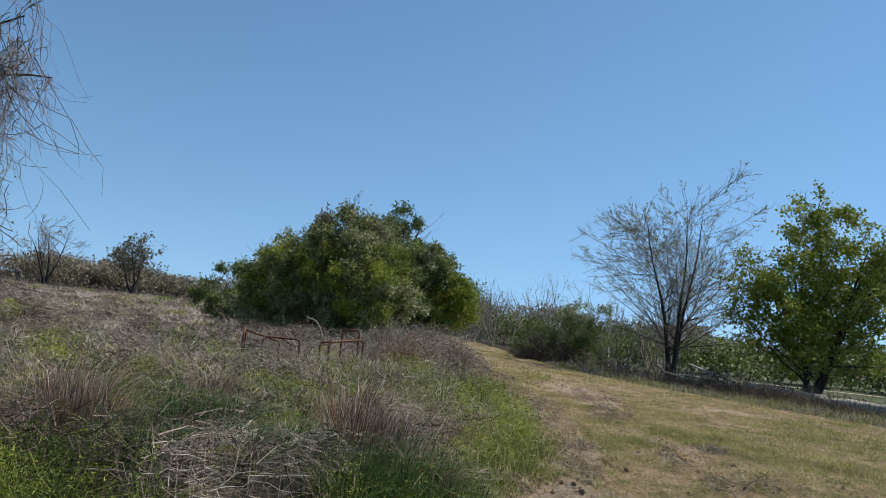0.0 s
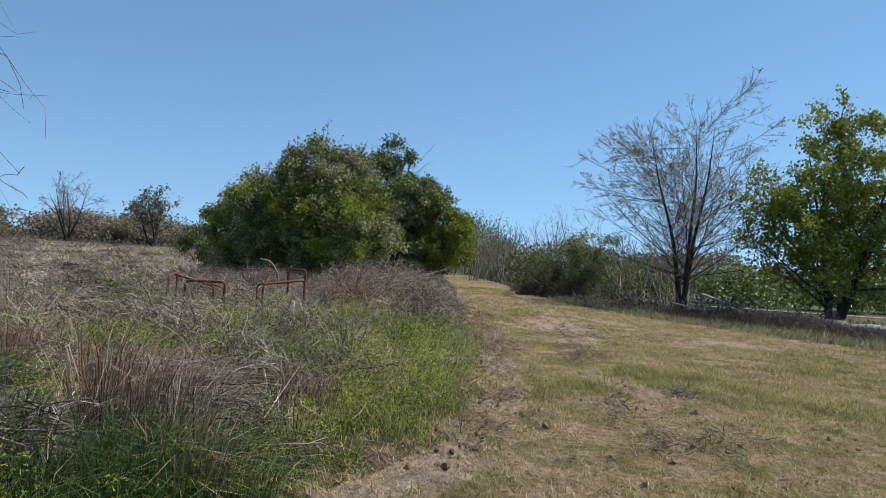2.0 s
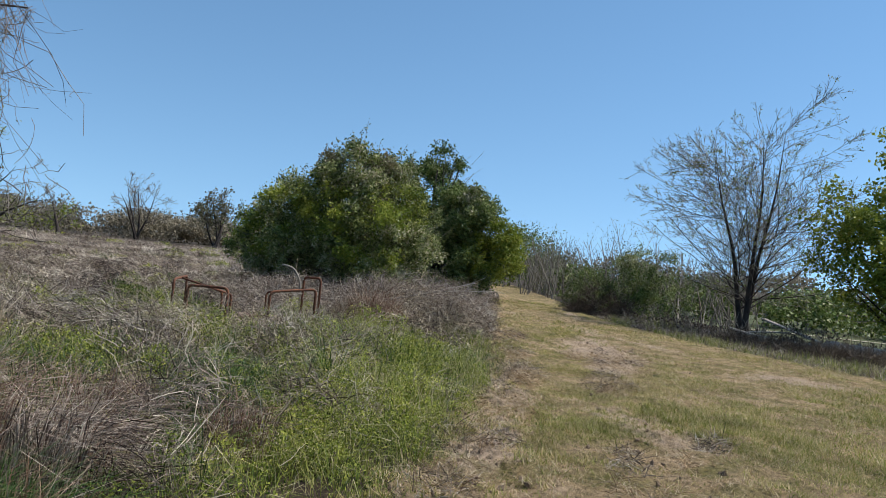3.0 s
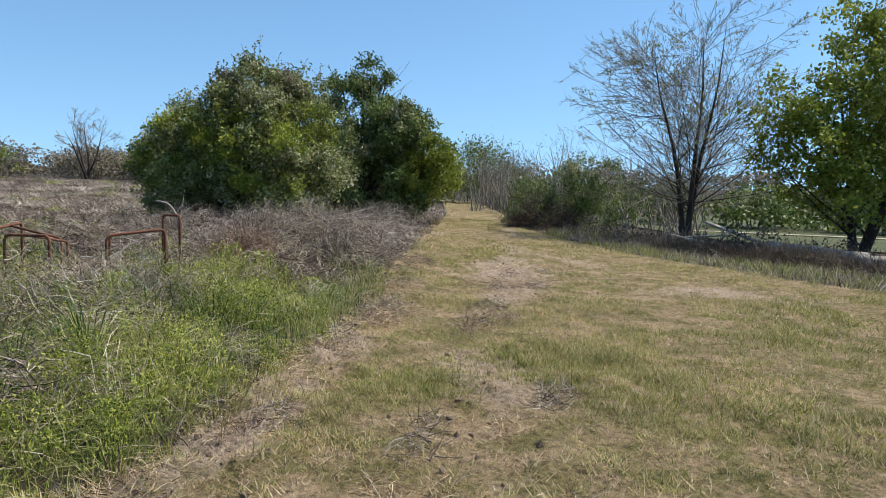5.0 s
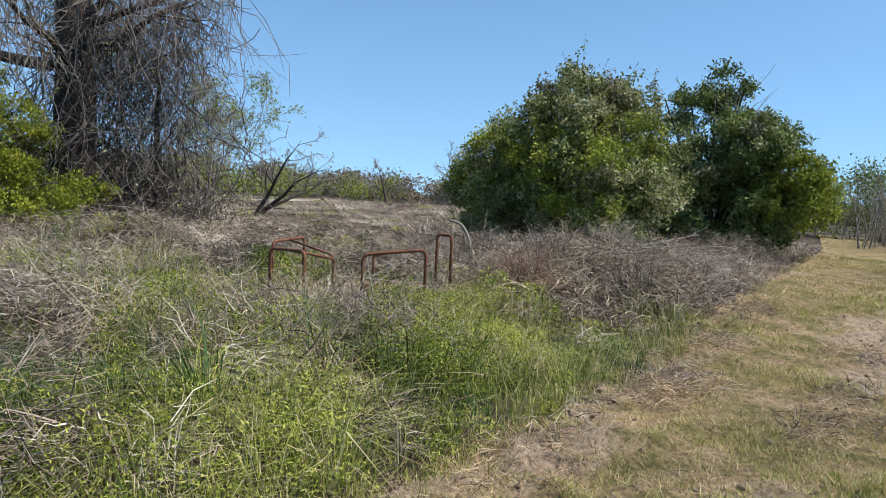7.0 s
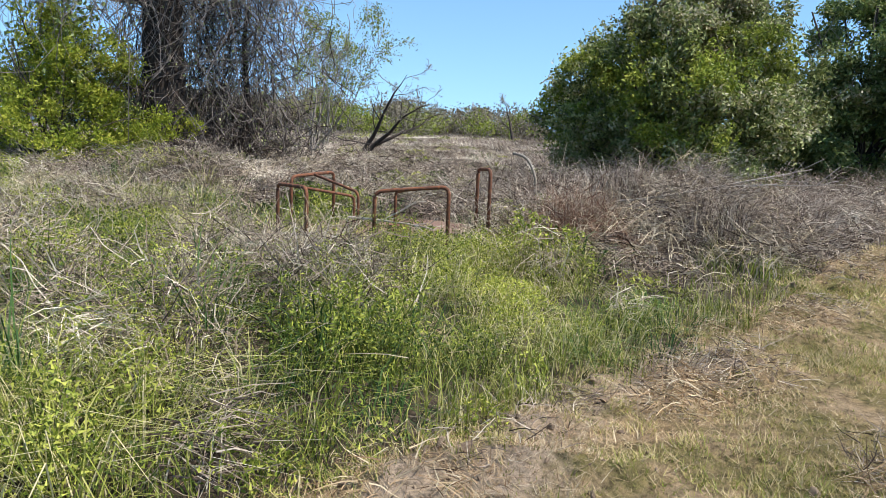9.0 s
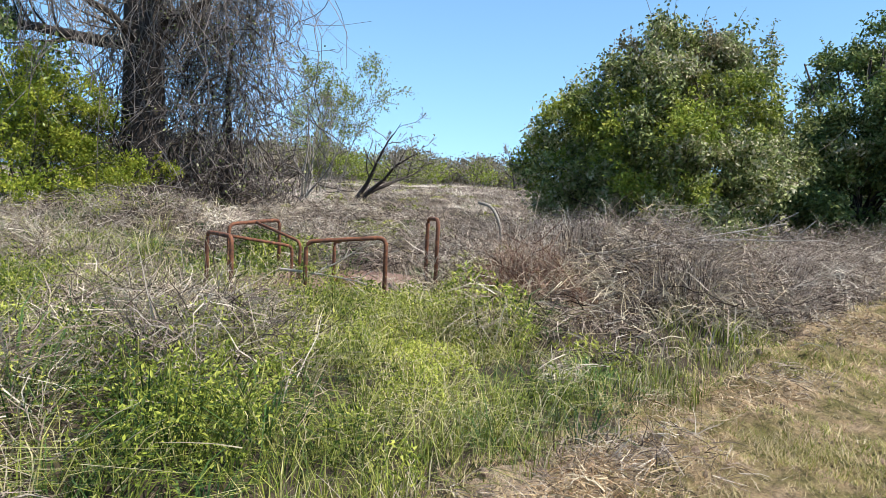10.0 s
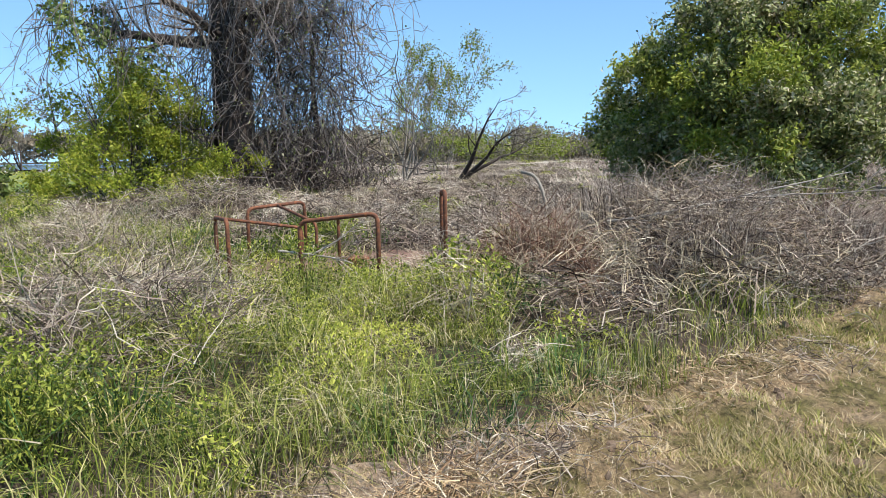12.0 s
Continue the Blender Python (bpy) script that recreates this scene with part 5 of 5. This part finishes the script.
def weed_clump(at, seed, r, h):
    """A bushy leafy weed: stalks from one root and small leaves."""
    g = np.random.default_rng(seed)
    root = thing("weed_clump", (at[0], at[1], float(ground_z(*at))), "bushy bright yellow-green weed among dead grass", "weed", "leafy weeds")
    n = 40
    D = np.stack([g.normal(0, 0.7, n), g.normal(0, 0.7, n), np.ones(n)], -1)
    P = lines(g, np.stack([g.normal(0, r * 0.45, n), g.normal(0, r * 0.45, n), np.zeros(n)], -1), D, h * g.uniform(0.7, 1.2, n), 5, 0.15, 0.03)
    mass("stalk_growth", np_mesh("stalk_growth", *tubes(P, np.full((n, 5), 0.003), 3), M_GREEN, True), root)
    mass("foliage", np_mesh("foliage", *leaves(g, along(g, P, 2400, 0.05), 0.03, -0.1, 0.4), M_WEED), root)


for k, at in enumerate(((-6.2, 11.7), (-5.7, 11.5), (-3.9, 12.0), (-7.4, 11.2), (-1.5, 10.2), (-2.4, 11.2), (-4.6, 12.3), (-3.4, 8.6), (-5.0, 13.2), (0.6, 11.2), (-6.8, 13.2), (-1.6, 8.4))):
    weed_clump(at, 130 + k, 0.35 + 0.03 * (k % 4), 0.34 + 0.03 * (k % 5))


def bank():
    """Rough uncut grass and brush between the mown strip and the bank's trees."""
    g = np.random.default_rng(105)
    inside = lambda x, y: (1 - 0.85 * np.exp(-(((x + y - 33.2) / 2.4) ** 2 + ((x - 10) / 3.2) ** 2))) * np.clip((x - edge_right(y)) / 0.3, 0, 1) * np.clip((edge_right(y) + 4.5 - x) / 2, 0, 1)
    dead, green, brush = [], [], []
    X, Y, tone = clumps(g, 3, 16, 12, 34, 42, 13, 0.12, lambda x, y: inside(x, y) * 0.8)
    n = len(X)
    dead.append(blades(g, X, Y, (0.08 + 0.3 * tone ** 2) * g.uniform(0.5, 1.2, n), 0.013, g.uniform(0.1, 0.9, n), g.uniform(0, 0.9, n), plain=True))
    X, Y, tone = clumps(g, 3, 16, 12, 34, 30, 13, 0.12, lambda x, y: inside(x, y) * (N_MID(x + 51, y) > 0.45))
    n = len(X)
    green.append(blades(g, X, Y, (0.1 + 0.3 * tone ** 2) * g.uniform(0.5, 1.2, n), 0.013, g.uniform(0.1, 0.7, n), g.uniform(0, 0.6, n), plain=True))
    n = 5200
    u = g.choice([0.12, 0.3, 0.52, 0.6, 0.72, 0.95], n) + g.normal(0, 0.05, n)
    X, Y = 7.4 + 4.2 * u + g.normal(0, 0.3, n), 24.2 - 4.2 * u + g.normal(0, 0.35, n)
    Z = ground_z(X, Y) + 0.26 * (0.3 + N_SMALL(X, Y)) * g.random(n)
    brush.append(strands(g, X, Y, Z, g.normal(0, 1, (n, 3)) + np.array([0, 0, 0.4]), g.uniform(0.2, 0.6, n), 0.012, 0.05, 4))
    n = 3400
    r, a = np.sqrt(g.random(n)), g.uniform(0, 6.283, n)
    X, Y = 4.5 + 1.2 * r * np.cos(a), 30.7 + 0.9 * r * np.sin(a)
    Z = ground_z(X, Y) + 1.2 * (1 - r ** 2) * g.random(n)
    pile = [strands(g, X, Y, Z, g.normal(0, 1, (n, 3)) + np.array([0, 0, 0.1]), g.uniform(0.3, 0.9, n), 0.016, 0.05, 4)]
    sward("brush_pile", "dark heap of dry brush beside the path", pile, M_BRUSH, "brush")
    sward("bank_grass", "rough dead grass along the bank", dead, M_DEAD)
    sward("bank_green_grass", "rough green grass tufts along the bank", green, M_GREEN)
    sward("brambles", "dark tangle of brambles heaped along the logs", brush, M_BRUSH, "brambles")


bank()


def clods():
    """Turned-up clods of soil and cut roots along the mower's edge."""
    g = np.random.default_rng(104)
    n = 520
    Y = g.uniform(6.0, 19, n)
    lane = g.random(n)
    X = np.where(lane < 0.6, edge_left(Y) + np.abs(g.normal(0.2, 0.25, n)), np.where(lane < 0.85, 3.4 + g.normal(0, 0.4, n), edge_left(Y) + g.uniform(0.3, 4.5, n)))
    bm = bmesh.new()
    for x, y in zip(X, Y):
        s = g.uniform(0.006, 0.018) + 0.02 * g.random() ** 5
        m = pose(x, y, float(ground_z(x, y)) + float(turf_z(x, y)) + s * 0.2, *g.uniform(0, 360, 3)) @ Matrix.Diagonal((s * g.uniform(0.8, 1.8), s, s * 0.7, 1))
        v = bmesh.ops.create_icosphere(bm, subdivisions=1, radius=1, matrix=m)["verts"]
        for q in v:
            q.co += Vector(g.normal(0, s * 0.18, 3))
    me = bpy.data.meshes.new("clods")
    bm.to_mesh(me)
    bm.free()
    me.materials.append(M_BARE)
    tagged(put("clods", me), "small crumbled clods of dry soil beside the path", "soil", kind="stuff")


clods()
